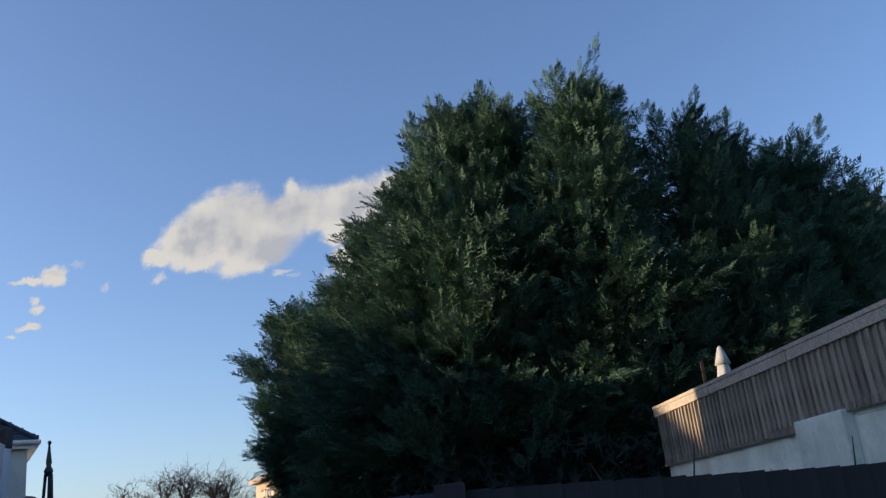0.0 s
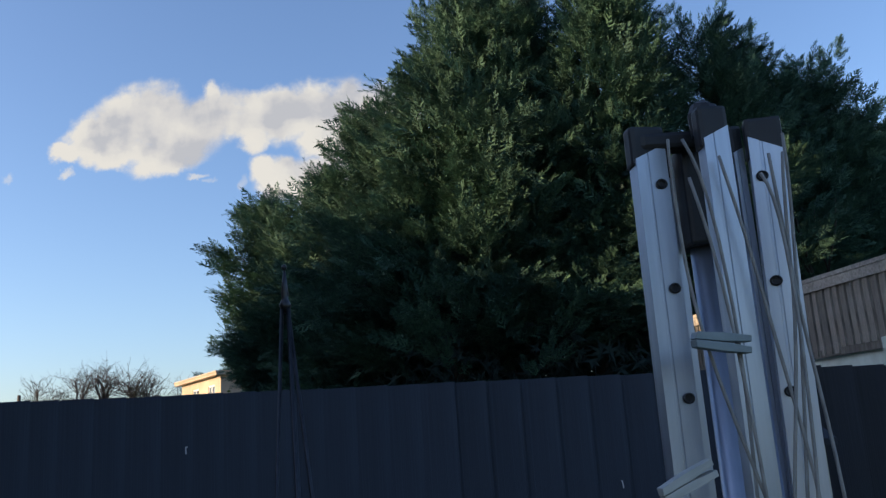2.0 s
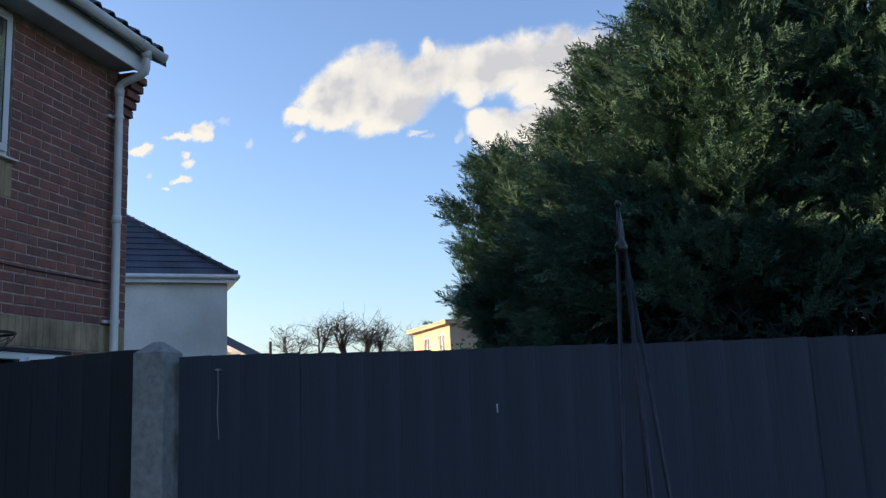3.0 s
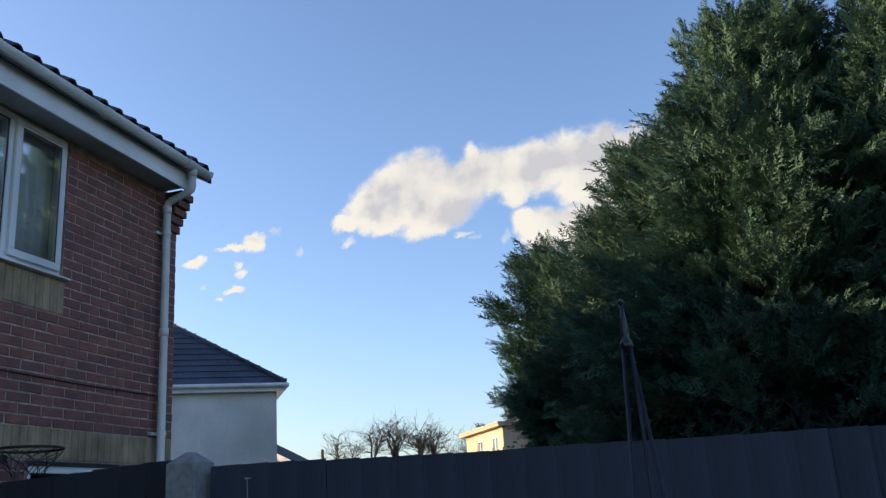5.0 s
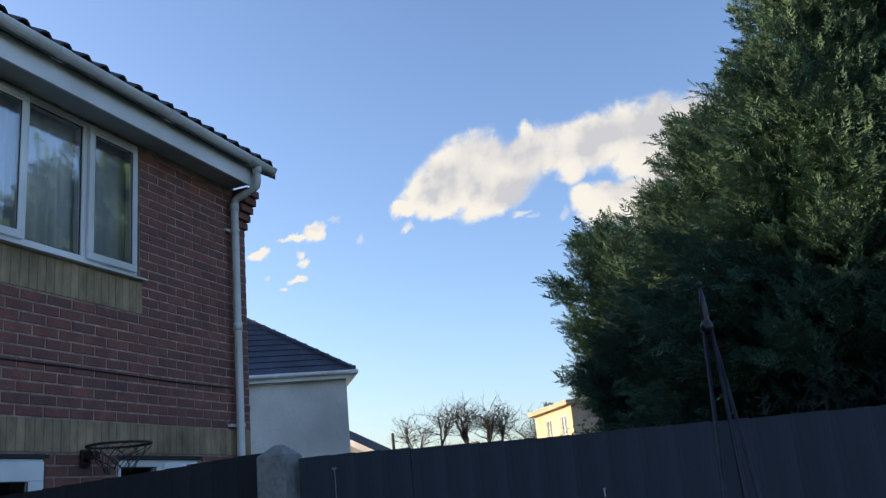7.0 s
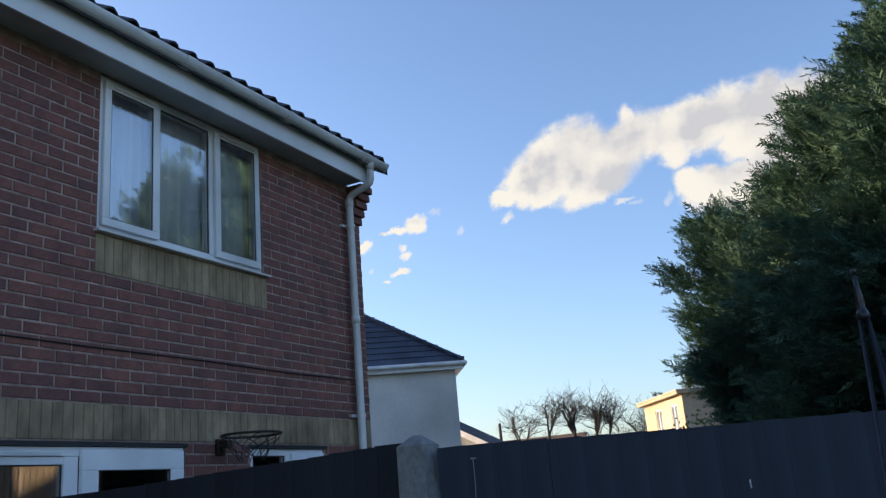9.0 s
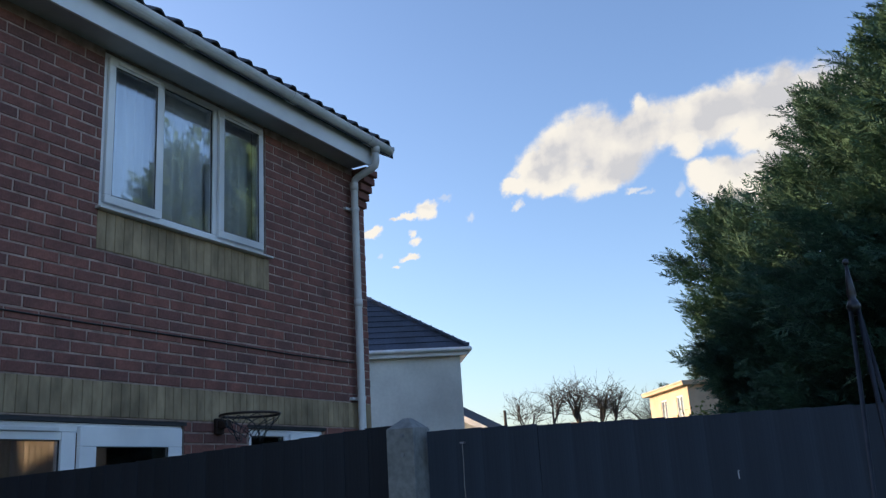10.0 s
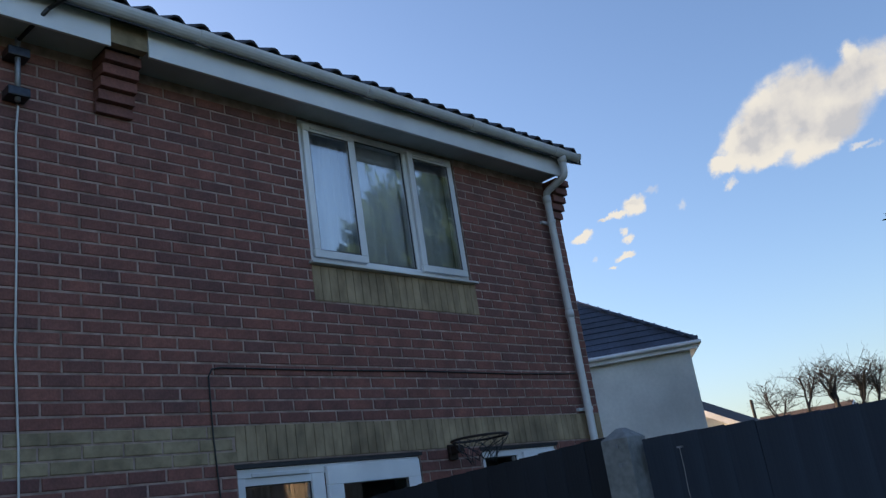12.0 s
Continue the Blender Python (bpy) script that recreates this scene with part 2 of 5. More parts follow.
def pierced_slab(build, a0, a1, z0, z1, t0, t1, openings, place):
    """One connected slab with rectangular openings (a0, a1, z0, z1); place(t, a, z) gives a point, t runs through its thickness."""
    cols = sorted({a0, a1, *[v for o in openings for v in o[:2]]})
    rows = sorted({z0, z1, *[v for o in openings for v in o[2:]]})

    def solid(i, j):
        if not (0 <= i < len(cols) - 1 and 0 <= j < len(rows) - 1):
            return False
        a, z = (cols[i] + cols[i + 1]) / 2, (rows[j] + rows[j + 1]) / 2
        return not any(o[0] < a < o[1] and o[2] < z < o[3] for o in openings)

    index = {}

    def node(i, j, k):
        if (i, j, k) not in index:
            index[i, j, k] = len(build.v)
            build.v.append(place((t0, t1)[k], cols[i], rows[j]))
        return index[i, j, k]

    for i in range(len(cols) - 1):
        for j in range(len(rows) - 1):
            if not solid(i, j):
                continue
            for k in (0, 1):
                ring = [node(i, j, k), node(i + 1, j, k), node(i + 1, j + 1, k), node(i, j + 1, k)]
                build.f.append(tuple(ring if k else reversed(ring)))
            for di, dj, p, q in ((-1, 0, (i, j), (i, j + 1)), (1, 0, (i + 1, j + 1), (i + 1, j)), (0, -1, (i + 1, j), (i, j)), (0, 1, (i, j + 1), (i + 1, j + 1))):
                if not solid(i + di, j + dj):
                    build.f.append((node(*p, 0), node(*q, 0), node(*q, 1), node(*p, 1)))
    return build


# ---- ground ----
g = Build()
g.v = [(-3000, -3000, 0), (3000, -3000, 0), (3000, 3000, 0), (-3000, 3000, 0)]
g.f = [(0, 1, 2, 3)]
tagged(part("ground", g, M_GRASS), "short green lawn reaching out to the distance", "ground", kind="structure")

# ---- brick house ----
XW = -6.0
HY0, HY1 = -4.0, 7.45
BAND0, BAND1 = 2.145, 2.37
CILL0, CILL1 = 3.195, 3.46
WIN = (4.34, 5.99, 3.46, 4.60)
DOOR = (3.62, 5.12, 0.05, BAND0 - 0.005)
WIN2 = (5.78, 6.72, 1.05, BAND0 - 0.005)
house = thing("terraced_house", (XW, 2.0, 0), "two-storey red brick terraced house with buff brick bands", "house")


def shifted(build):
    build.v = [(x - XW, y - 2.0, z) for x, y, z in build.v]
    return build


w = Build()
pierced_slab(w, HY0, HY1, 0, 4.62, XW - 0.30, XW - 0.005, [WIN, DOOR, WIN2], lambda t, a, z: (t, a, z))
wall = part("wall", shifted(w), M_MORTAR, house, "red brick outer wall in pale mortar")
w = Build()
w.box(XW - 8.0, XW - 0.31, HY1 - 0.3, HY1, 0, 4.62)
w.box(XW - 8.0, XW - 0.31, HY0, HY0 + 0.3, 0, 4.62)
w.box(XW - 8.0, XW - 7.7, HY0 + 0.3, HY1 - 0.3, 0, 4.62)
for yy in (HY1 - 0.3, HY0):
    w.prism([(XW - 0.31, yy, 4.62), (XW - 8, yy, 4.62), (XW - 4.1, yy, 7.1)], (0, 0, 0), (0, 0.3, 0))
part("gable_wall", shifted(w), M_BRICK, house)
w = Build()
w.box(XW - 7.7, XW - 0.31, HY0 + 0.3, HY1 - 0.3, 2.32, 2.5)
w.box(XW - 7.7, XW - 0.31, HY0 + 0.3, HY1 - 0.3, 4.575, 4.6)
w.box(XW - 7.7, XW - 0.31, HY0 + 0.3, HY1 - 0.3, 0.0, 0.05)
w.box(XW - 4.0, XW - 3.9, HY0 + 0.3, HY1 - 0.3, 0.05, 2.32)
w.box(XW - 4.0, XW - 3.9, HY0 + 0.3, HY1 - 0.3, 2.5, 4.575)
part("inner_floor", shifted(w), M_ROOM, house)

# windows and doors
def frame_bars(build, y0, y1, z0, z1, t, xa, xb):
    build.box(xa, xb, y0, y1, z0, z0 + t).box(xa, xb, y0, y1, z1 - t, z1)
    build.box(xa, xb, y0, y0 + t, z0 + t, z1 - t).box(xa, xb, y1 - t, y1, z0 + t, z1 - t)
    return build


def pane_of(parent, y0, y1, z0, z1, x, seal=True):
    pane = part("pane", shifted(Build().box(x - 0.012, x, y0, y1, z0, z1)), M_GLASS, parent, "reflective double-glazed pane")
    pane.visible_shadow = False
    if seal:
        part("seal", shifted(frame_bars(Build(), y0 - 0.002, y1 + 0.002, z0 - 0.002, z1 + 0.002, 0.009, x + 0.001, x + 0.007)), M_GASKET, parent, "black rubber seal")


def casement(parent, y0, y1, z0, z1, x):
    sash = part("sash", shifted(frame_bars(Build(), y0, y1, z0, z1, 0.055, x, x + 0.03)), M_UPVC, parent, "white plastic opening sash", bevel=0.006)
    pane_of(sash, y0 + 0.053, y1 - 0.053, z0 + 0.053, z1 - 0.053, x + 0.018)
    return sash


XF = XW - 0.055
window = part("window", shifted(frame_bars(Build(), WIN[0] + 0.004, WIN[1] - 0.004, WIN[2] + 0.03, WIN[3] - 0.004, 0.05, XF - 0.05, XF + 0.03)), M_UPVC, house, "white plastic three-light upstairs window", bevel=0.005)
m1, m2 = 4.868, 5.43
for yy in (m1, m2):
    part("mullion", shifted(Build().box(XF - 0.05, XF + 0.03, yy - 0.03, yy + 0.03, WIN[2] + 0.081, WIN[3] - 0.055)), M_UPVC, window, bevel=0.004)
zt = WIN[3] - 0.05
casement(window, WIN[0] + 0.035, m1 - 0.008, WIN[2] + 0.062, zt + 0.01, XF + 0.031)
casement(window, m2 + 0.008, WIN[1] - 0.035, WIN[2] + 0.062, zt + 0.01, XF + 0.031)
pane_of(window, m1 + 0.03, m2 - 0.03, WIN[2] + 0.082, zt - 0.004, XF + 0.01)
for a, b in ((WIN[0] + 0.1, m1 - 0.06), (m2 + 0.06, WIN[1] - 0.1)):
    part("trickle_vent", shifted(Build().box(XF + 0.062, XF + 0.075, a, b, zt - 0.03, zt - 0.012)), M_GUTTER, window, "slim grey ventilation strip", bevel=0.004)
sill = Build()
sill.prism([(XF - 0.05, WIN[0] - 0.03, WIN[2] + 0.028), (XF - 0.05, WIN[0] - 0.03, WIN[2] + 0.003), (XW + 0.05, WIN[0] - 0.03, WIN[2] + 0.001), (XW + 0.05, WIN[0] - 0.03, WIN[2] + 0.014)], (0, 0, 0), (0, WIN[1] - WIN[0] + 0.06, 0))
part("window_sill", shifted(sill), M_UPVC, window)


def curtain(y0, y1, z0, z1, x, mat, label, folds, amp=0.02):
    k = max(8, folds * 8)
    c = Build()
    for i in range(k + 1):
        y = y0 + (y1 - y0) * i / k
        d = amp * math.sin(2 * math.pi * folds * i / k) + 0.4 * amp * math.sin(2.7 * math.pi * folds * i / k + 1)
        for z in (z0, z1):
            c.v.append((x + d, y, z))
        for z in (z0, z1):
            c.v.append((x + d - 0.004, y, z))
    for i in range(k):
        a = 4 * i
        c.f += [(a, a + 4, a + 5, a + 1), (a + 2, a + 3, a + 7, a + 6), (a, a + 2, a + 6, a + 4), (a + 1, a + 5, a + 7, a + 3)]
    return tagged(part("curtain", c, mat, None, smooth=True), label, "curtain")


curtain(WIN[0] + 0.02, m1 + 0.058, WIN[2] + 0.06, WIN[3] - 0.01, XW - 0.135, M_NET, "sheer white net curtain behind the upstairs window", 7)
curtain(m1 + 0.06, WIN[1] - 0.02, WIN[2] + 0.06, WIN[3] - 0.01, XW - 0.135, M_NET, "sheer white net curtain behind the upstairs window", 10)
# added sheet: imitates the sunlit fence mirrored in the side light
curtain(3.9, 4.12, 0.3, 2.08, XW - 0.4, M_GLIMPSE, "added mustard yellow sheet standing in for a reflection in the patio door", 4, 0.03)

patio = part("patio_door", shifted(frame_bars(Build(), DOOR[0] + 0.004, DOOR[1] - 0.004, DOOR[2], DOOR[3] - 0.03, 0.055, XF - 0.03, XF + 0.035)), M_UPVC, house, "white plastic patio door with a side light", bevel=0.005)
part("mullion", shifted(Build().box(XF - 0.03, XF + 0.035, 4.17, 4.27, DOOR[2] + 0.056, DOOR[3] - 0.086)), M_UPVC, patio, bevel=0.004)
pane_of(patio, DOOR[0] + 0.06, 4.17, DOOR[2] + 0.06, DOOR[3] - 0.13, XF + 0.01)
part("transom", shifted(Build().box(XF - 0.02, XF + 0.03, DOOR[0] + 0.06, 4.169, DOOR[3] - 0.13, DOOR[3] - 0.087)), M_UPVC, patio)
part("trickle_vent", shifted(Build().box(XF + 0.036, XF + 0.05, DOOR[0] + 0.1, 4.14, DOOR[3] - 0.083, DOOR[3] - 0.06)), M_GUTTER, patio, "slim grey ventilation strip", bevel=0.004)
leaf = part("door_leaf", shifted(frame_bars(Build(), 4.272, DOOR[1] - 0.03, DOOR[2] + 0.02, DOOR[3] - 0.05, 0.12, XF + 0.036, XF + 0.07)), M_UPVC, patio, "white plastic glazed door", bevel=0.006)
pane_of(leaf, 4.39, DOOR[1] - 0.148, DOOR[2] + 0.138, DOOR[3] - 0.168, XF + 0.058)
part("handle", shifted(Build().tube([(XF + 0.07, 4.33, 1.05), (XF + 0.11, 4.33, 1.05), (XF + 0.11, 4.44, 1.05)], 0.009)), M_GALV, leaf, "grey lever handle", smooth=True)
part("drip_strip", shifted(Build().box(XW - 0.06, XW + 0.004, DOOR[0] - 0.02, DOOR[1] + 0.02, DOOR[3] - 0.028, DOOR[3] - 0.004)), M_GASKET, patio, "dark lead strip over the door")
kitchen = part("window", shifted(frame_bars(Build(), WIN2[0] + 0.004, WIN2[1] - 0.004, WIN2[2], WIN2[3] - 0.03, 0.05, XF - 0.03, XF + 0.03)), M_UPVC, house, "white plastic ground-floor window", bevel=0.005)
part("drip_strip", shifted(Build().box(XW - 0.06, XW + 0.004, WIN2[0] - 0.02, WIN2[1] + 0.02, WIN2[3] - 0.028, WIN2[3] - 0.004)), M_GASKET, kitchen, "dark lead strip over the window")
part("mullion", shifted(Build().box(XF - 0.03, XF + 0.03, 6.22, 6.28, WIN2[2] + 0.05, WIN2[3] - 0.081)), M_UPVC, kitchen)
pane_of(kitchen, WIN2[0] + 0.054, 6.22, WIN2[2] + 0.05, WIN2[3] - 0.08, XF + 0.01)
casement(kitchen, 6.27, WIN2[1] - 0.03, WIN2[2] + 0.03, WIN2[3] - 0.06, XF + 0.031)
part("window_sill", shifted(Build().box(XF - 0.03, XW + 0.05, WIN2[0], WIN2[1], WIN2[2] - 0.03, WIN2[2])), M_UPVC, kitchen)

# eaves: soffit, fascia boards, gutter, downpipe
XE = XW + 0.24
PIER = (2.82, 3.05)
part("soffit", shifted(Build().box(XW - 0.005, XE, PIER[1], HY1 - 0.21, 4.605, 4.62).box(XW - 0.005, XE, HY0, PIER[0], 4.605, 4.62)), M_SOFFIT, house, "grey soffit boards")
for a, b in ((PIER[1] + 0.004, HY1 - 0.19), (HY0, PIER[0] - 0.004)):
    part("fascia", shifted(Build().box(XE, XE + 0.02, a, b, 4.565, 4.80)), M_UPVC, house, "white plastic fascia board", bevel=0.003)
part("fascia_block", shifted(Build().box(XE - 0.05, XE + 0.01, PIER[0], PIER[1], 4.60, 4.80)), M_BUFF, house, "buff brick end of the party wall")


def gutter_profile(r, t):
    out = [(math.cos(a), math.sin(a)) for a in [math.pi + math.pi * i / 10 for i in range(11)]]
    return [(r * c, r * s) for c, s in out] + [((r - t) * c, (r - t) * s) for c, s in reversed(out)]


XG, ZG = XE + 0.085, 4.785
gut = Build().prism([(XG + a, HY0, ZG + b) for a, b in gutter_profile(0.062, 0.004)], (0, 0, 0), (0, HY1 - 0.02 - HY0, 0))
gutter = part("gutter", shifted(gut), M_GUTTER, house, "white half-round gutter")
part("end_cap", shifted(Build().prism([(XG + a, HY1 - 0.02, ZG + b) for a, b in [(0.066 * math.cos(t), 0.066 * math.sin(t)) for t in [math.pi + math.pi * i / 10 for i in range(11)]]], (0, 0, 0), (0, 0.008, 0))), M_GUTTER, gutter)
for yy in (1.7, 3.35, 4.75, 5.9, 7.05):
    part("gutter_union", shifted(Build().prism([(XG + a, yy, ZG + b) for a, b in gutter_profile(0.068, 0.006)], (0, 0, 0), (0, 0.09, 0))), M_GUTTER, gutter)
YP = 7.19
pipe = part("downpipe", shifted(Build().tube([(XG, YP, ZG - 0.06), (XG, YP, ZG - 0.20), (XG - 0.012, YP, ZG - 0.235), (XG - 0.045, YP, ZG - 0.255), (XW + 0.115, YP, ZG - 0.305), (XW + 0.082, YP, ZG - 0.325), (XW + 0.07, YP, ZG - 0.36), (XW + 0.07, YP, 2.2), (XW + 0.07, YP, 0.1)], 0.034, 14)), M_GUTTER, house, "white plastic downpipe with a swan neck", smooth=True)
part("outlet", shifted(Build().tube([(XG, YP, ZG - 0.02), (XG, YP, ZG - 0.11)], 0.042, 14)), M_GUTTER, pipe, smooth=True)
for zz in (ZG - 0.36, 3.3, 1.2):
    part("socket", shifted(Build().tube([(XW + 0.07, YP, zz), (XW + 0.07, YP, zz - 0.07)], 0.040, 14)), M_GUTTER, pipe, smooth=True)
for zz in (4.17, 2.40, 0.8):
    b = Build().tube([(XW + 0.07, YP, zz - 0.015), (XW + 0.07, YP, zz + 0.015)], 0.042, 14)
    b.box(XW + 0.001, XW + 0.03, YP - 0.085, YP + 0.06, zz - 0.012, zz + 0.012)
    part("pipe_clip", shifted(b), M_GUTTER, pipe, "white pipe clip")

# roof
SL = math.atan2(2.35, 4.05)
roof = Build()
xr, zr = XW - 4.1, 4.80 + (4.1 + 0.33) * math.tan(SL)
for sgn in (1, -1):
    xe = XW + 0.33 if sgn > 0 else XW - 8.33
    roof.prism([(xe, HY0 - 0.05, 4.77), (xr, HY0 - 0.05, zr - 0.03), (xr, HY0 - 0.05, zr - 0.09), (xe, HY0 - 0.05, 4.71)], (0, 0, 0), (0, HY1 - HY0 + 0.10, 0))
roof_ob = part("roof", shifted(roof), M_TILE, house, "dark pantiled pitched roof")


def pantile(width=0.18, length=0.36, t=0.014):
    b, k = Build(), 8
    for zz in (0.0, -t):
        for s in (0.0, length):
            for i in range(k + 1):
                u = i / k
                b.v.append((-s, (u - 0.5) * width * 1.06, zz + 0.025 * math.sin(2 * math.pi * u - 0.4) + (0.0 if s else 0.012)))
    r = k + 1
    for i in range(k):
        b.f += [(i, i + 1, r + i + 1, r + i), (2 * r + i, 3 * r + i, 3 * r + i + 1, 2 * r + i + 1), (i, 2 * r + i, 2 * r + i + 1, i + 1)]
    return b


tile_mesh = pantile().mesh("tile")
tile_mesh.materials.append(M_TILE)
TURN_UP = Matrix.Rotation(SL, 4, "Y")
rest = Build()
for row in range(13):
    for i in range(int((HY1 + 0.05 - HY0) / 0.18)):
        y = HY1 - 0.09 - 0.18 * i
        d = 0.33 * row
        p = Vector((XW + 0.375 - d * math.cos(SL), y, 4.800 + d * math.sin(SL)))
        m = Matrix.Translation(p - Vector((XW, 2, 0))) @ TURN_UP
        if row == 0 and y > 1.0:
            t = new("tile", tile_mesh)
            t.parent, t.matrix_local = roof_ob, m @ Matrix.Rotation(radians(random.uniform(-1.2, 1.2)), 4, "X")
        else:
            n0 = len(rest.v)
            rest.v += [tuple(m @ v.co) for v in tile_mesh.vertices]
            rest.f += [tuple(n0 + q for q in f.vertices) for f in tile_mesh.polygons]
tagged(part("upper_tiles", rest, M_TILE, roof_ob), kind="stuff")
part("ridge_tiles", shifted(Build().tube([(xr, HY0 - 0.05, zr - 0.02), (xr, HY1 + 0.05, zr - 0.02)], 0.11, 10)), M_TILE, roof_ob)


# corbelled brick ends under the eaves
def brick_mesh(length, depth=0.10, height=0.065, c=0.004):
    b = Build()
    b.v = [(0, -length / 2, 0), (0, length / 2, 0), (0, length / 2, height), (0, -length / 2, height)]
    b.v = [(-c, y, z) for _, y, z in b.v] + [(0, y - math.copysign(c, y), c if z == 0 else z - c) for _, y, z in b.v] + [(-depth, y, z) for _, y, z in b.v]
    b.f = [(4, 5, 6, 7)] + [(i, (i + 1) % 4, 4 + (i + 1) % 4, 4 + i) for i in range(4)] + [(8 + i, 8 + (i + 1) % 4, (i + 1) % 4, i) for i in range(4)]
    return b


for y0, y1 in (PIER, (HY1 - 0.185, HY1 + 0.005)):
    for i in range(5):
        out = 0.034 * (i + 1)
        part("corbel_brick", shifted(Build().box(XW - 0.005, XW + out, y0, y1, 4.245 + 0.072 * i, 4.309 + 0.072 * i)), M_BRICK, house, bevel=0.004)
        part("corbel_joint", shifted(Build().box(XW - 0.005, XW + out - 0.012, y0 + 0.01, y1 - 0.01, 4.309 + 0.072 * i, 4.317 + 0.072 * i)), M_MORTAR, house)

# cables, mast and hoop on the wall
def cable(name, pts, r, mat, label):
    return tagged(part(name, Build().tube(pts, r, 6), mat, None, smooth=True), label, "cable")


cable("cable", [(XW + 0.008, 3.52, 1.2), (XW + 0.008, 3.50, 1.8), (XW + 0.008, 3.47, 2.3), (XW + 0.008, 3.465, 2.66), (XW + 0.009, 3.49, 2.705), (XW + 0.009, 3.55, 2.715), (XW + 0.008, 4.3, 2.712), (XW + 0.008, 5.3, 2.72), (XW + 0.008, 6.3, 2.712), (XW + 0.008, 7.18, 2.725)], 0.0055, M_BLACKPLASTIC, "thin black cable clipped along the brick wall")
cable("cable", [(XW + 0.035, 2.375, 4.16), (XW + 0.012, 2.372, 4.0), (XW + 0.008, 2.378, 3.4), (XW + 0.008, 2.37, 2.8), (XW + 0.01, 2.385, 2.3), (XW + 0.008, 2.39, 1.5), (XW + 0.008, 2.39, 0.3)], 0.006, M_CABLE_W, "white cable hanging down the brick wall")
mast = thing("aerial_mast", (XW + 0.06, 2.36, 4.1), "short galvanised aerial mast bracketed to the brick wall", "aerial mast")


def put(build, ob):
    o = ob.location
    build.v = [(x - o[0], y - o[1], z - o[2]) for x, y, z in build.v]
    return build


part("pole", put(Build().tube([(XW + 0.07, 2.36, 4.17), (XW + 0.07, 2.36, 4.57)], 0.016, 10), mast), M_GALV, mast, smooth=True)
for zz in (4.22, 4.47):
    part("bracket", put(Build().box(XW + 0.001, XW + 0.1, 2.30, 2.42, zz - 0.028, zz + 0.028), mast), M_IRON, mast, "dark steel bracket", bevel=0.006)
part("arm", put(Build().tube([(XW + 0.30, 2.44, 4.66), (XW + 0.42, 2.62, 4.82), (XW + 0.5, 2.75, 4.95)], 0.013, 8).tube([(XW + 0.07, 2.36, 4.55), (XW + 0.30, 2.44, 4.66)], 0.013, 8), mast), M_IRON, mast, "dark diagonal arm", smooth=True)

hoop = thing("basketball_hoop", (XW, 5.44, 2.12), "small dark basketball hoop with a net fixed to the brick wall", "basketball hoop")
HC, HR = Vector((-5.70, 5.44, 2.172)), 0.205
part("back_plate", put(Build().box(XW + 0.002, XW + 0.03, 5.40, 5.48, 2.06, 2.17), hoop), M_HOOP, hoop, bevel=0.005)
part("arm", put(Build().box(XW + 0.03, HC.x - HR + 0.01, 5.41, 5.47, 2.10, 2.155), hoop), M_HOOP, hoop, bevel=0.005)
part("rim", put(Build().tube([(HC.x + HR * math.cos(a), HC.y + HR * math.sin(a), HC.z) for a in [2 * math.pi * i / 36 for i in range(37)]], 0.009, 8, False), hoop), M_HOOP, hoop, smooth=True)
net = Build()
for k in range(10):
    for s in (1, -1):
        pts = []
        for i in range(7):
            f = i / 6
            a = 2 * math.pi * k / 10 + s * f * 1.2
            r = HR * (1 - 0.6 * f)
            pts.append((HC.x + r * math.cos(a), HC.y + r * math.sin(a), HC.z - 0.17 * f - 0.015 * math.sin(5 * f + k)))
        net.tube(pts, 0.0028, 4, False)
part("net", put(net, hoop), M_IRON, hoop, "black cord net")

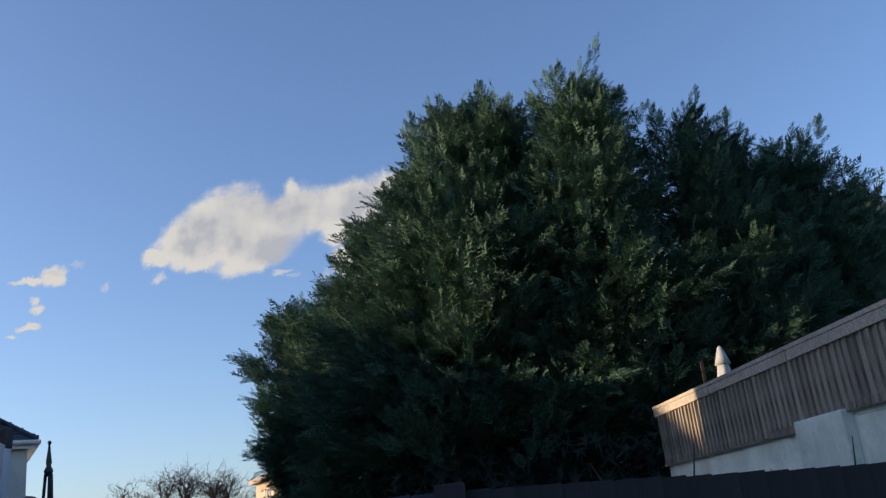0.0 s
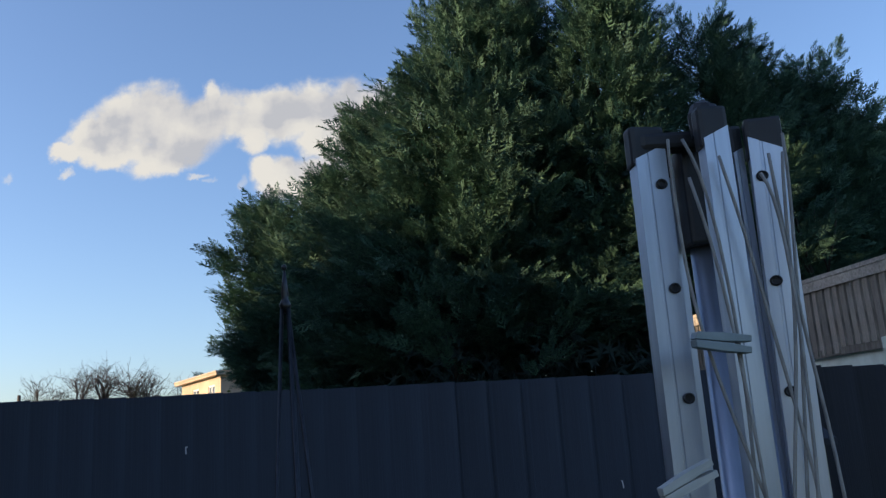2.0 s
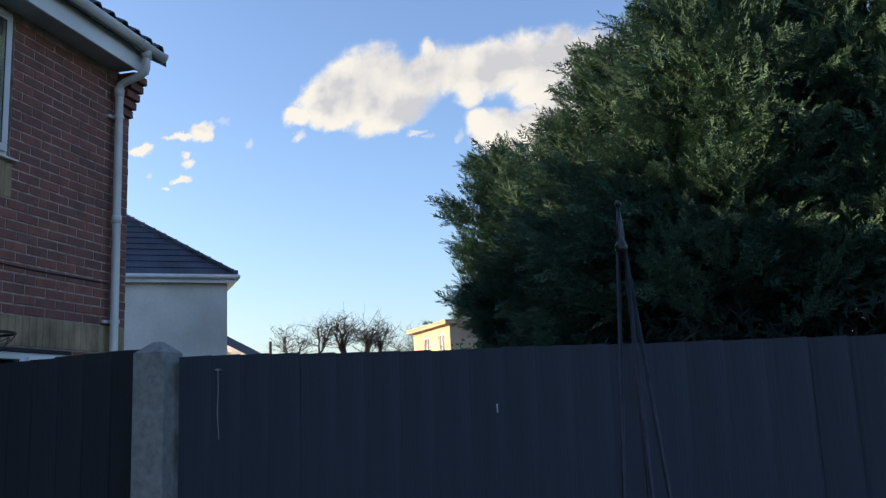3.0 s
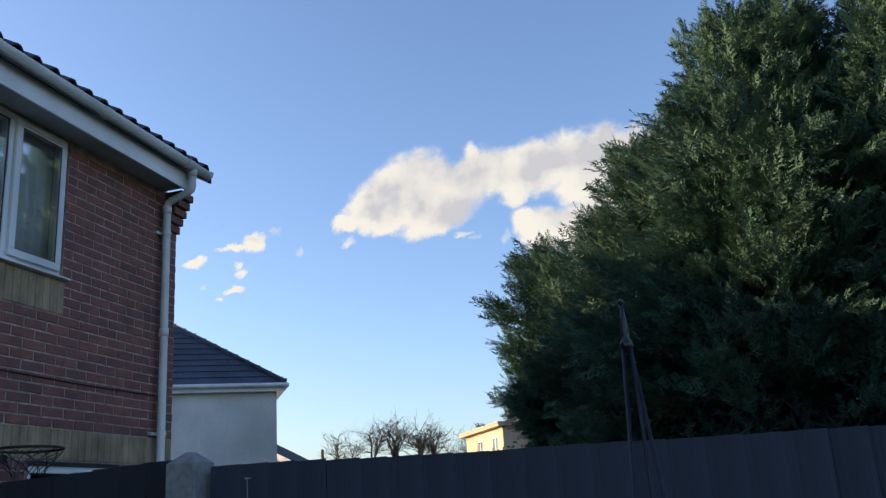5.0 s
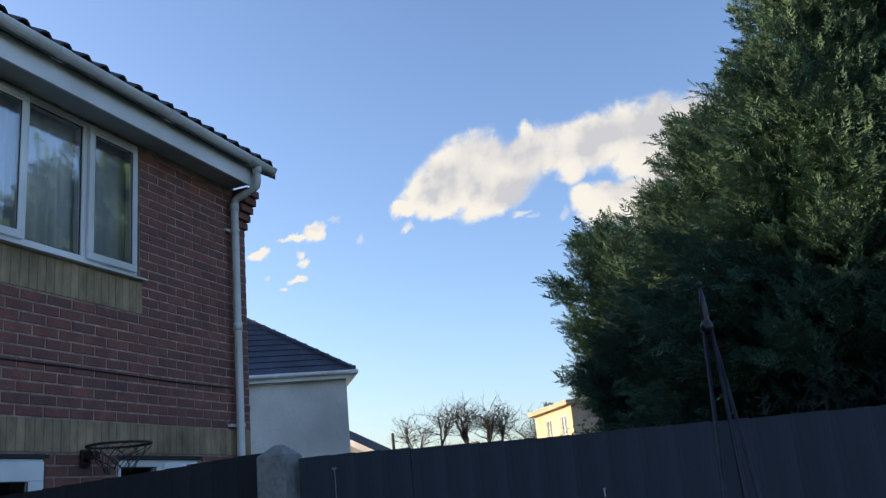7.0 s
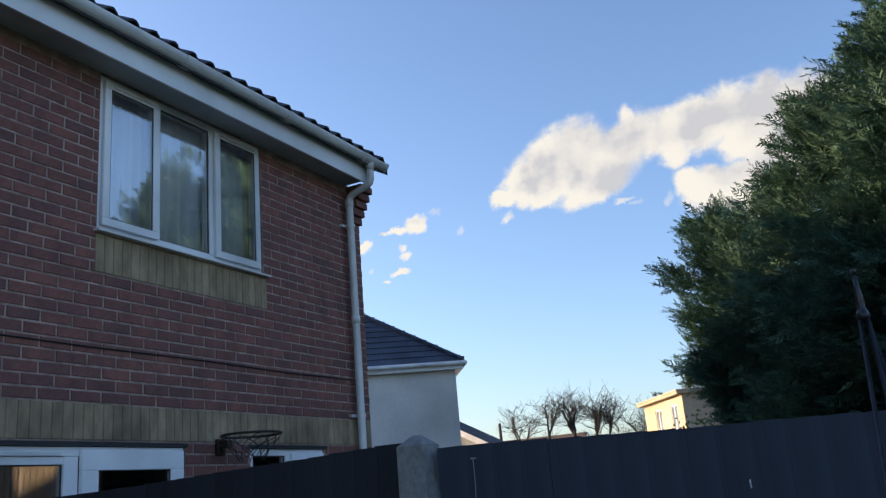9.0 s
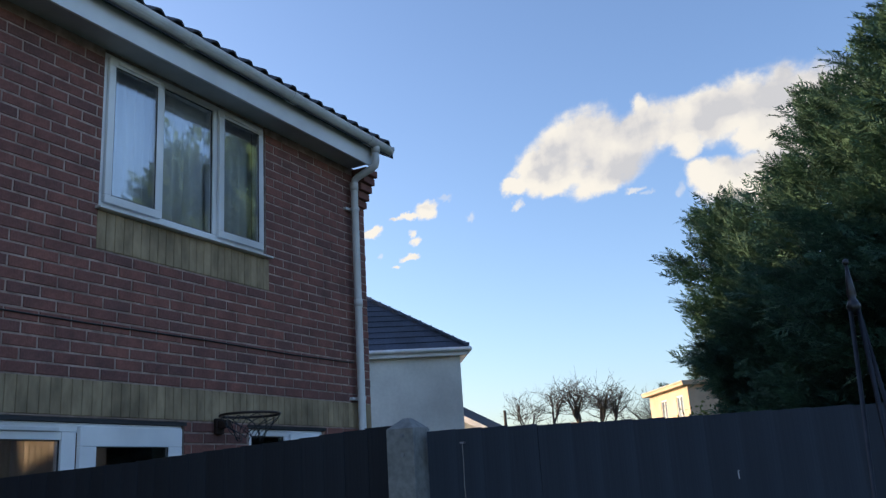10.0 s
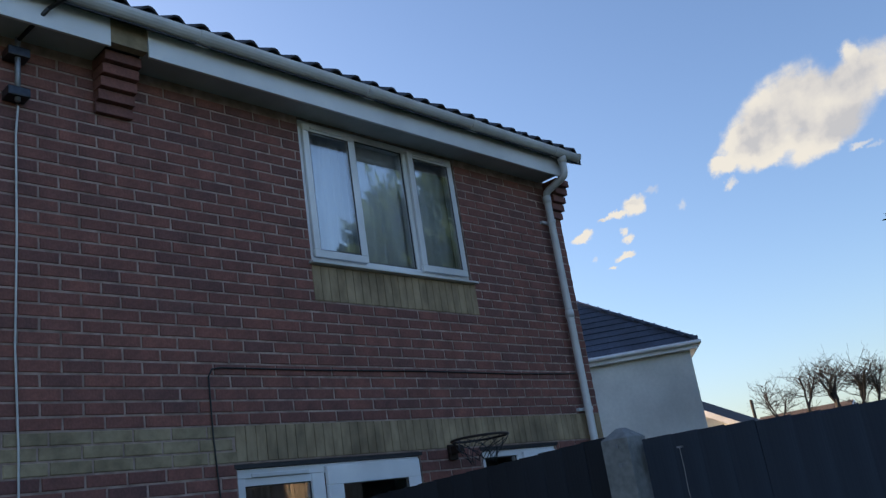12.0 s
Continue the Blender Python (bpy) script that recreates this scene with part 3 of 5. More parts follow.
# ---- dark garden fence ----
def fence_line(name, pts, label, width=0.115, thick=0.019, paint=None):
    """A close-boarded fence along points (x, y, top height); each board is a piece."""
    fence = thing(name, (pts[0][0], pts[0][1], 0), label, "fence", "garden fences")
    o = Vector(fence.location)
    board = Build()
    # feather-edge board: thick on one side, thin on the other
    board.prism([(-0.5, 0, 0), (0.5, 0, 0), (0.5, -thick, 0), (-0.5, -0.006, 0)], (0, 0, 0), (0, 0, 1))
    bm = board.mesh("board")
    paint = paint or M_DARKWOOD
    bm.materials.append(paint)
    for (x0, y0, z0), (x1, y1, z1) in zip(pts, pts[1:]):
        d = Vector((x1 - x0, y1 - y0, 0))
        ln = d.length
        d.normalize()
        ang = math.atan2(d.y, d.x)
        k = max(1, round(ln / (width - 0.014)))
        for i in range(k):
            f = (i + 0.5) / k
            p = Vector((x0, y0, 0)) + d * ln * f
            h = z0 + (z1 - z0) * f + random.uniform(-0.0015, 0.0015)
            ob = new("board", bm)
            ob.parent = fence
            ob.matrix_local = Matrix.Translation(p - o) @ Matrix.Rotation(ang + radians(random.uniform(-0.4, 0.4)), 4, "Z") @ Matrix.Rotation(radians(random.uniform(-0.25, 0.25)), 4, "Y") @ Matrix.Diagonal((width, 1, h, 1))
        side = Vector((-d.y, d.x, 0))
        a, b = Vector((x0, y0, z0)), Vector((x1, y1, z1))
        top = Build()
        top.prism([a - o + side * 0.002 + Vector((0, 0, -0.09)), a - o + side * 0.045 + Vector((0, 0, -0.09)), a - o + side * 0.04 + Vector((0, 0, -0.012)), a - o + side * 0.002 + Vector((0, 0, -0.008))], a, b)
        part("top_rail", top, paint, fence)
        for zz in (0.35, 0.95, 1.5):
            r = Build()
            r.prism([Vector((x0, y0, zz)) - o + side * 0.002, Vector((x0, y0, zz)) - o + side * 0.05, Vector((x0, y0, zz + 0.08)) - o + side * 0.04, Vector((x0, y0, zz + 0.08)) - o + side * 0.002], (x0, y0, zz), (x1, y1, zz))
            part("rail", r, paint, fence)
    return fence


POST = Vector((-3.22, 3.40, 0))
fence_line("garden_fence", [(-5.99, 3.47, 1.775), (-4.6, 3.44, 1.80), (-3.30, 3.41, 1.842)], "black painted close-boarded timber fence panel running to the house", thick=0.009)
fence_line("garden_fence", [(-3.14, 3.41, 1.812), (-2.3, 3.38, 1.783), (-1.36, 3.361, 1.761)], "blue-black painted timber fence beside a concrete post, lightened for glare", thick=0.007, paint=M_GLAREWOOD)
fence_line("garden_fence", [(-1.36, 3.361, 1.761), (-0.30, 3.33, 1.738)], "blue-black painted timber fence of overlapping boards, lightened for glare", thick=0.021, paint=M_GLAREWOOD)
fence_line("garden_fence", [(-0.18, 3.33, 1.735), (0.6, 3.31, 1.695), (1.3, 3.30, 1.655), (2.0, 3.29, 1.63), (3.2, 3.26, 1.60)], "black painted close-boarded timber fence with a nest box")
post = thing("fence_post", POST, "grey concrete post between two black fence panels", "fence post")
b = Build()
b.prism([(-0.055, -0.055, 0), (0.055, -0.055, 0), (0.055, 0.065, 0), (-0.055, 0.065, 0)], (0, 0, 0), (0, 0, 1.825))
b.v += [(-0.055, -0.055, 1.825), (0.055, -0.055, 1.825), (0.055, 0.065, 1.825), (-0.055, 0.065, 1.825), (-0.012, -0.01, 1.862), (0.012, -0.01, 1.862), (0.012, 0.02, 1.862), (-0.012, 0.02, 1.862)]
b.f += [(8, 9, 13, 12), (9, 10, 14, 13), (10, 11, 15, 14), (11, 8, 12, 15), (12, 13, 14, 15)]
part("shaft", b, M_CONCRETE, post, bevel=0.004)
for zz in (1.80, 1.735):
    part("bolt_hole", Build().tube([(0.01, -0.052, zz), (0.01, -0.058, zz)], 0.008, 10), M_GALV, post)
tp = thing("fence_post", (-0.235, 3.29, 0), "square black timber post holding a nest box", "fence post")
part("shaft", Build().box(-0.06, 0.06, -0.05, 0.05, 0, 1.765), M_DARKWOOD, tp, bevel=0.006)

# small things on the fence
st = thing("string", (-2.99, 3.372, 1.76), "thin white string hanging on the dark fence", "string")
part("cord", Build().tube([(0, 0, 0), (0.003, -0.004, -0.07), (0.0, -0.003, -0.14), (0.006, -0.005, -0.215)], 0.0014, 5), M_ROPE, st, smooth=True)
part("staple", Build().box(-0.008, 0.008, -0.004, 0.012, -0.003, 0.003), M_GALV, st)
for x, y, z in ((-2.10, 3.357, 1.615), (0.95, 3.275, 1.30), (-0.75, 3.325, 1.42)):
    nail = thing("fence_nail", (x, y, z), "bent pale nail in the dark fence board", "nail", "fence nails")
    part("shank", Build().tube([(0, 0.012, 0), (0, -0.008, 0.0), (0.002, -0.012, -0.022)], 0.0018, 5), M_CABLE_W, nail)

# nest box
bx = thing("nest_box", (-0.288, 3.2405, 1.305), "whitewashed wooden nest box with a dark sloping roof", "nest box")
part("back_board", Build().box(-0.072, 0.072, -0.018, 0.0, 0.0, 0.285), M_BOXWHITE, bx, bevel=0.003)
body = Build().prism([(-0.068, -0.019, 0.0), (-0.068, -0.14, 0.0), (-0.068, -0.14, 0.165), (-0.068, -0.019, 0.215)], (0, 0, 0), (0.136, 0, 0))
part("body", body, M_BOXWHITE, bx, bevel=0.003)
part("roof", Build().prism([(-0.085, -0.019, 0.24), (-0.085, -0.175, 0.178), (-0.085, -0.175, 0.160), (-0.085, -0.019, 0.222)], (0, 0, 0), (0.17, 0, 0)), M_DARKWOOD, bx, "dark felted roof", bevel=0.003)
part("entrance_hole", Build().tube([(0.01, -0.139, 0.12), (0.01, -0.1415, 0.12)], 0.016, 16), M_BLACKPLASTIC, bx, "round dark entrance hole")
bx.scale = (1.17, 1.17, 1.17)
part("screw", Build().tube([(0.0, -0.018, 0.262), (0.0, -0.022, 0.262)], 0.005, 8), M_IRON, bx)

# ---- garden obelisk ----
ob_at = Vector((-1.707, 2.888, 0))
obk = thing("garden_obelisk", ob_at, "slim black iron garden obelisk with a spire finial", "obelisk")
for k, (ax, ay) in enumerate(((-0.07, -0.05), (0.045, -0.11), (0.125, -0.02), (0.03, 0.09))):
    part("leg", Build().tube([(ax * 1.6, ay * 1.3, 0.0), (ax * 0.85, ay * 0.7, 0.95), (0.008 * (1 if ax > 0 else -1), 0.006 * (1 if ay > 0 else -1), 1.955)], [0.0045, 0.0048, 0.0058], 6), M_IRON, obk, smooth=True)
for zz, f in ((0.55, 0.73), (1.25, 0.38)):
    part("ring", Build().tube([(0.03 * f + 0.15 * f * math.cos(a), -0.02 + 0.13 * f * math.sin(a), zz) for a in [2 * math.pi * i / 24 for i in range(25)]], 0.004, 5, False), M_IRON, obk)
fin = Build().tube([(0, 0, 1.945), (0, 0, 1.955), (0, 0, 1.965), (0, 0, 1.975), (0, 0, 1.985), (0, 0, 1.995), (0, 0, 2.03), (0, 0, 2.065)], [0.006, 0.013, 0.017, 0.013, 0.008, 0.011, 0.007, 0.003], 10)
part("finial", fin, M_IRON, obk, "turned iron spire", smooth=True)
part("ball", Build().tube([(0, 0, 2.062), (0, 0, 2.066), (0, 0, 2.071), (0, 0, 2.076), (0, 0, 2.079)], [0.002, 0.006, 0.0075, 0.006, 0.002], 10), M_IRON, obk, smooth=True)

# ---- folded rotary clothes airer ----
air = thing("rotary_airer", (-1.047, 1.405, 0), "folded aluminium rotary clothes airer with slack lines", "clothes airer")
air.scale = (1.14, 1.14, 1.0)
part("pole", Build().tube([(0.002, 0.03, 0), (0.002, 0.03, 1.80)], 0.0145, 16), M_ALU, air, smooth=True)
part("socket", Build().box(-0.017, 0.021, 0.008, 0.05, 1.755, 1.862), M_BLACKPLASTIC, air, "black plastic socket on the pole", bevel=0.004)
part("hub_plate", Build().box(-0.06, 0.0, -0.016, 0.006, 1.850, 1.868), M_BLACKPLASTIC, air, "black plastic hinge plate", bevel=0.005)
part("hub", Build().tube([(-0.004, -0.03, 1.855), (-0.004, -0.03, 1.878), (-0.004, -0.03, 1.885), (-0.002, -0.03, 1.888)], [0.014, 0.015, 0.012, 0.007], 12), M_BLACKPLASTIC, air, "black plastic hub")
part("collar", Build().tube([(0.002, 0.03, 0.62), (0.002, 0.03, 0.72)], 0.03, 12), M_BLACKPLASTIC, air, "black plastic collar")


def channel(w, d, t, h):
    """A U-shaped aluminium arm, its ribbed web facing -y."""
    a, b = w / 2, d / 2
    g = t * 0.6
    outline = [(-a, b, 0), (-a, -b, 0), (-a * 0.35, -b, 0), (-a * 0.3, -b + g, 0), (-a * 0.2, -b + g, 0), (-a * 0.15, -b, 0), (a, -b, 0), (a, b, 0), (a - t, b, 0), (a - t, -b + t, 0), (-a + t, -b + t, 0), (-a + t, b, 0)]
    return Build().prism(outline, (0, 0, 0), (0, 0, h))



arms = [(-0.054, -0.008, 0.029, 10, 1), (0.049, -0.010, 0.028, -14, -1), (-0.008, -0.050, 0.022, 3, 1), (0.031, 0.004, 0.009, 2, 1), (-0.026, 0.032, 0.007, 100, 1)]
for ax, ay, wd, turn, s in arms:
    arm = part("arm", channel(wd, 0.016, 0.0018, 1.18), M_ALU, air, "aluminium channel arm")
    # the top face of the channel is cut at a slant
    for v in arm.data.vertices:
        if v.co.z > 1.0:
            v.co.z += s * v.co.x * 0.55
    lean = 0.15 if s < 0 else -ax * 0.22 + 0.004
    arm.matrix_local = Matrix.Translation((ax * 1.02 - (0.020 if s < 0 else 0), ay, 0.668)) @ Matrix.Rotation(radians(turn), 4, "Z") @ Matrix.Rotation(lean * 0.12, 4, "Y")
    cap = part("end_cap", Build().box(-wd / 2 - 0.002, wd / 2 + 0.002, -0.006, 0.011, 1.165, 1.208), M_BLACKPLASTIC, arm, "black plastic end cap", bevel=0.004)
    for k in range(6 if wd > 0.025 else 0):
        zz = 1.145 - 0.106 * k
        ring = Build().tube([(wd * 0.22 * s + 0.0042 * math.cos(a), -0.0095, zz + 0.0042 * math.sin(a)) for a in [2 * math.pi * i / 12 for i in range(13)]], 0.0013, 6, False)
        part("eyelet", ring, M_BLACKPLASTIC, arm, "black eyelet")
        part("line_hole", Build().tube([(wd * 0.22 * s, -0.0081, zz), (wd * 0.22 * s, -0.0088, zz)], 0.0032, 10), M_BLACKPLASTIC, arm)
rng = random.Random(5)
for k in range(8):
    side_ = 1 if k % 2 else -1
    x0, z0 = side_ * rng.uniform(0.008, 0.056), 1.84 - 0.02 * (k // 3)
    x1, z1 = -side_ * rng.uniform(0.0, 0.056) if k % 3 else side_ * rng.uniform(0.03, 0.056), rng.uniform(0.95, 1.35)
    bow = rng.uniform(-0.018, 0.03)
    pts = []
    for i in range(22):
        f = i / 21
        pts.append((x0 + (x1 - x0) * f ** 1.3 + bow * math.sin(math.pi * f) + 0.003 * math.sin(9 * f + k), -0.063 - 0.006 * math.sin(math.pi * f) - 0.0010 * k, z0 + (z1 - z0) * f + 0.02 * math.sin(math.pi * min(1, 4 * f))))
    part("washing_line", Build().tube(pts, 0.0014, 6), M_ROPE, air, "slack grey plastic line", smooth=True)
for px, pz, tilt, mat in ((-0.040, 1.645, 97, M_PEG), (-0.03, 1.46, 112, M_BOXWHITE), (-0.085, 1.53, 68, M_BOXWHITE)):
    peg = thing("clothes_peg", (-1.047 + px, 1.405 - 0.092, pz), "plastic clothes peg clipped on a slack washing line", "clothes peg", "clothes pegs")
    peg.rotation_euler, peg.scale = (0, radians(tilt), radians(12)), (0.75, 0.75, 0.75)
    for s in (1, -1):
        part("jaw", Build().prism([(0.0004 * s, -0.007, -0.036), (0.009 * s, -0.007, -0.034), (0.011 * s, -0.007, 0.0), (0.0105 * s, -0.007, 0.036), (0.003 * s, -0.007, 0.036), (0.0006 * s, -0.007, 0.004)], (0, 0, 0), (0, 0.014, 0)), mat, peg, bevel=0.001)
    part("spring", Build().tube([(0.009 * math.cos(a), 0.0055, 0.009 * math.sin(a)) for a in [2 * math.pi * i / 12 for i in range(13)]], 0.0014, 5, False), M_GALV, peg)

# ---- raised boundary with the timber fence on the rendered wall ----
B0, B1 = Vector((1.99, 11.31, 0)), Vector((3.22, 4.93, 0))
BD = (B1 - B0).normalized()
BL = 10.6
BN = Vector((BD.y, -BD.x, 0))
BN = BN if BN.x < 0 else -BN
BROT = Matrix.Translation(B0) @ Matrix(((BD.x, -BN.x, 0, 0), (BD.y, -BN.y, 0, 0), (0, 0, 1, 0), (0, 0, 0, 1)))
bw = Build().box(0, BL, 0.0, 0.22, 0, 2.12).box(3.55, 4.35, -0.10, 0.0, 0, 2.19).box(2.9, BL, 0.0, 0.21, 2.12, 2.19)
bwall = tagged(part("boundary_wall", bw, M_RENDER, None, bevel=0.01), "pale green-white rendered boundary wall with a shallow pier", "wall", kind="structure")
bwall.matrix_world = BROT
tf = thing("timber_fence", B0, "weathered grey close-boarded fence on top of the rendered wall", "fence")
tf.matrix_world = BROT
slat = Build().prism([(-0.5, -0.004, 0), (0.5, -0.034, 0), (0.5, 0, 0), (-0.5, 0, 0)], (0, 0, 0), (0, 0, 1)).mesh("slat")
slat.materials.append(M_OLDWOOD)
rng = random.Random(3)
k, sw = 0, 0.105
while k * sw < BL:
    s = k * sw + 0.05
    low = 2.12 if s < 2.9 else (2.17 if s < 6.1 else 2.22)
    o_ = new("slat", slat)
    o_.parent = tf
    o_.matrix_local = Matrix.Translation((s, -0.03 - rng.uniform(0, 0.006), low)) @ Matrix.Rotation(radians(rng.uniform(-1.5, 1.5)), 4, "Y") @ Matrix.Diagonal((sw + rng.uniform(0.004, 0.03), 1, 2.775 - low, 1))
    k += 1
for i in range(6):
    a = i * 1.83
    part("capping", Build().box(a + 0.004, min(a + 1.826, BL), -0.085, 0.06, 2.825, 2.865), M_CAPWOOD, tf, "pale weathered capping rail", bevel=0.004)
    part("fascia_rail", Build().box(a + 0.004, min(a + 1.826, BL), -0.078, -0.055, 2.73, 2.823), M_CAPWOOD, tf, bevel=0.003)
    part("gravel_board", Build().box(a + 0.004, min(a + 1.826, BL), -0.05, -0.032, 2.10 if a < 2.8 else 2.16, 2.175 if a < 2.8 else 2.235), M_OLDWOOD, tf, bevel=0.003)
    part("post", Build().box(a, a + 0.075, -0.025, 0.05, 2.12, 2.824), M_OLDWOOD, tf)

# folded parasol behind it
par = thing("parasol", (2.93, 11.3, 0), "folded pale grey garden parasol", "parasol")
par.scale = (1.08, 1.08, 1.068)
part("pole", Build().tube([(0, 0, 0), (0, 0, 3.32)], 0.019, 10), M_GALV, par, smooth=True)
fold = Build()
kk, rows = 28, 9
for j in range(rows):
    f = j / (rows - 1)
    for i in range(kk):
        a = 2 * math.pi * i / kk
        r = (0.022 + 0.20 * f ** 0.8) * (1 + 0.20 * math.cos(7 * a) * f)
        fold.v.append((r * math.cos(a), r * math.sin(a), 3.30 - 1.25 * f))
for j in range(rows - 1):
    for i in range(kk):
        a, b = j * kk + i, j * kk + (i + 1) % kk
        fold.f.append((a, b, b + kk, a + kk))
fold.f.append(tuple(range(kk)))
fold.f.append(tuple((rows - 1) * kk + i for i in reversed(range(kk))))
part("canopy", fold, M_CLOTH, par, smooth=True)
part("top_flap", Build().tube([(0, 0, 3.335), (0, 0, 3.31), (0, 0, 3.20), (0, 0, 3.10)], [0.008, 0.03, 0.066, 0.098], 14), M_CLOTH, par, smooth=True)
part("base", Build().box(-0.25, 0.25, -0.25, 0.25, 0, 0.06), M_CONCRETE, par, bevel=0.01)
bpost = thing("trellis_post", (2.68, 11.4, 0), "slim dark wooden post beside the parasol", "post")
part("shaft", Build().box(-0.02, 0.02, -0.02, 0.02, 0, 3.4), M_DEADTWIG, bpost, bevel=0.004)


# ---- conifers ----
def plume_template(seed, pairs=7):
    """One flat feathery frond along +z, 1 long, lying in the x-z plane: branchlets shrink towards its tip."""
    r = np.random.RandomState(seed)
    V, F = [], []
    bend = r.normal(0, 0.09)
    sag = r.uniform(-0.16, 0.02)

    def blade(p, d, ln, wd):
        side = np.cross(d, (r.normal(0, 0.35), 1.0, r.normal(0, 0.35)))
        side /= np.linalg.norm(side)
        i = len(V)
        V.extend([p - side * wd, p + d * ln, p + side * wd])
        F.append((i, i + 1, i + 2))

    for k in range(pairs):
        f = 0.05 + 0.82 * k / (pairs - 1)
        p = np.array([bend * f * f, sag * f * f, f * 0.88])
        for sg in (1, -1):
            ln = 0.40 * (1 - f) ** 0.75 * min(1.0, 0.5 + 2.0 * f) * r.uniform(0.75, 1.25) + 0.05
            a = math.radians(r.uniform(30, 48))
            d = np.array([sg * math.sin(a), r.normal(0, 0.20) + sag * f, math.cos(a)])
            d /= np.linalg.norm(d)
            blade(p, d, ln, 0.024)
            for q, w_ in ((0.34, 1), (0.58, -1)):
                dd = d + np.array([w_ * sg * 0.55, r.normal(0, 0.22), -0.1 * w_])
                dd /= np.linalg.norm(dd)
                blade(p + d * ln * q, dd, ln * (0.62 - 0.35 * q) + 0.03, 0.020)
    top = np.array([bend * 0.72, sag * 0.72, 0.72])
    for x, y in ((0.0, 0.0), (0.12, 0.1)):
        d = np.array([bend + x, sag + y, 1.0])
        blade(top, d / np.linalg.norm(d), 0.32 - x, 0.026)
    return np.array(V), np.array(F)


PLUMES = [plume_template(i) for i in range(9)]


def unit(v):
    return v / (np.linalg.norm(v, axis=-1, keepdims=True) + 1e-9)


def crown_mesh(name, seed, height, radius, n, low=0.06, top_lean=(0, 0), size=0.40, power=0.5, waist=0.35, foot=0.38, leaders=()):
    """Boughs that reach out and up from the stem, each one a large plume of flat fronds, over a loose dark filling."""
    r = np.random.RandomState(seed)
    lobes = r.uniform(0, 6.28, 6)
    cs, ds, ns, ss = [], [], [], []

    def profile(f, a):
        p = max(0.0, 1 - f) ** power * (foot + (1 - foot) * min(1, f / waist))
        return p * radius * (1 + 0.12 * math.sin(3 * a + lobes[0] + 7 * f) + 0.12 * math.sin(6 * a + lobes[1] - 12 * f) + 0.11 * math.sin(23 * f + lobes[2] + 2 * a))

    def at_height():
        return 1 - (1 - low) * math.sqrt(r.uniform(0.0, 1.0)) if r.uniform() < 0.7 else r.uniform(low, 1)

    def around():
        a = r.uniform(0, 2 * math.pi)
        return -a if math.sin(a) > 0.3 and r.uniform() < 0.7 else a

    def stem(f, drop):
        return np.array([top_lean[0] * f, top_lean[1] * f, f * height - drop])

    per = 24
    for b in range(int(n * 0.86 / per)):
        f, a = at_height(), around()
        out = np.array([math.cos(a), math.sin(a), 0.0])
        e = math.radians(9 + 30 * f ** 2.5 + r.normal(0, 11))
        d = out * math.cos(e) + np.array([0, 0, math.sin(e)])
        lat = unit(np.cross(d, (r.normal(0, 0.25), r.normal(0, 0.25), 1.0)))
        nrm = np.cross(lat, d)
        far = r.uniform() < 0.36
        rad = profile(f, a) * (r.uniform(0.98, 1.20) if far else r.uniform(0.62, 0.96))
        tip = stem(f, 0.30) + out * rad
        ln = r.uniform(0.7, 1.25) * (0.75 + 0.25 * min(1, rad))
        wide = r.uniform(0.20, 0.34)
        u = (np.arange(per) + r.uniform(0, 1, per)) / per
        u[-1] = 1.0
        sd = np.where(np.arange(per) % 2, 1.0, -1.0) * r.uniform(0.15, 1.0, per)
        sd[-1] = 0
        open_ = (1.05 - u)[:, None]
        curl = (0.10 * ln * (u - 0.4) ** 2)[:, None] * np.array([0, 0, 1.0])
        c = tip - d * ln * (1 - u)[:, None] + lat * (sd * wide)[:, None] * open_ + nrm * r.normal(0, 0.09, per)[:, None] * open_ + curl
        dd = d + lat * (sd * 0.75)[:, None] * np.sqrt(open_) + nrm * r.normal(0.05, 0.20, per)[:, None] + r.normal(0, 0.10, (per, 3))
        cs.append(c)
        ds.append(dd)
        ns.append(nrm + r.normal(0, 0.42, (per, 3)))
        ss.append(size * r.uniform(0.7, 1.2, per) * (0.8 + 0.35 * (1 - u)))
    # thin leading shoots that stand clear of the crown's top
    for x, y, z, lx, lz in leaders:
        k = 26
        u = (np.arange(k) + 0.5) / k
        a = r.uniform(0, 2 * math.pi, k)
        side = np.stack([np.cos(a), np.sin(a), np.zeros(k)], 1)
        axis = np.array([lx, 0.0, lz])
        cs.append(np.array([x, y, z]) + axis * u[:, None] + side * (0.16 * (1.1 - u))[:, None])
        ds.append(unit(axis) * 0.9 + side * 0.75 * (1.05 - u)[:, None])
        ns.append(side + r.normal(0, 0.3, (k, 3)))
        ss.append(size * (0.95 - 0.45 * u))
    k = int(n * 0.14)
    c, d = np.zeros((k, 3)), np.zeros((k, 3))
    for b in range(k):
        f, a = at_height(), around()
        out = np.array([math.cos(a), math.sin(a), 0.0])
        c[b] = stem(f, 0.45) + out * profile(f, a) * math.sqrt(r.uniform(0.2, 0.75))
        d[b] = out * 0.9 + np.array([0, 0, 0.5])
    cs.append(c)
    ds.append(d + r.normal(0, 0.35, (k, 3)))
    ns.append(r.normal(0, 1, (k, 3)))
    ss.append(size * r.uniform(1.0, 1.5, k))
    C, D, N, S = np.concatenate(cs), unit(np.concatenate(ds)), np.concatenate(ns), np.concatenate(ss)
    X = unit(np.cross(N, D))
    Y = np.cross(D, X)
    pick = r.randint(len(PLUMES), size=len(C))
    allv, allf, off = [], [], 0
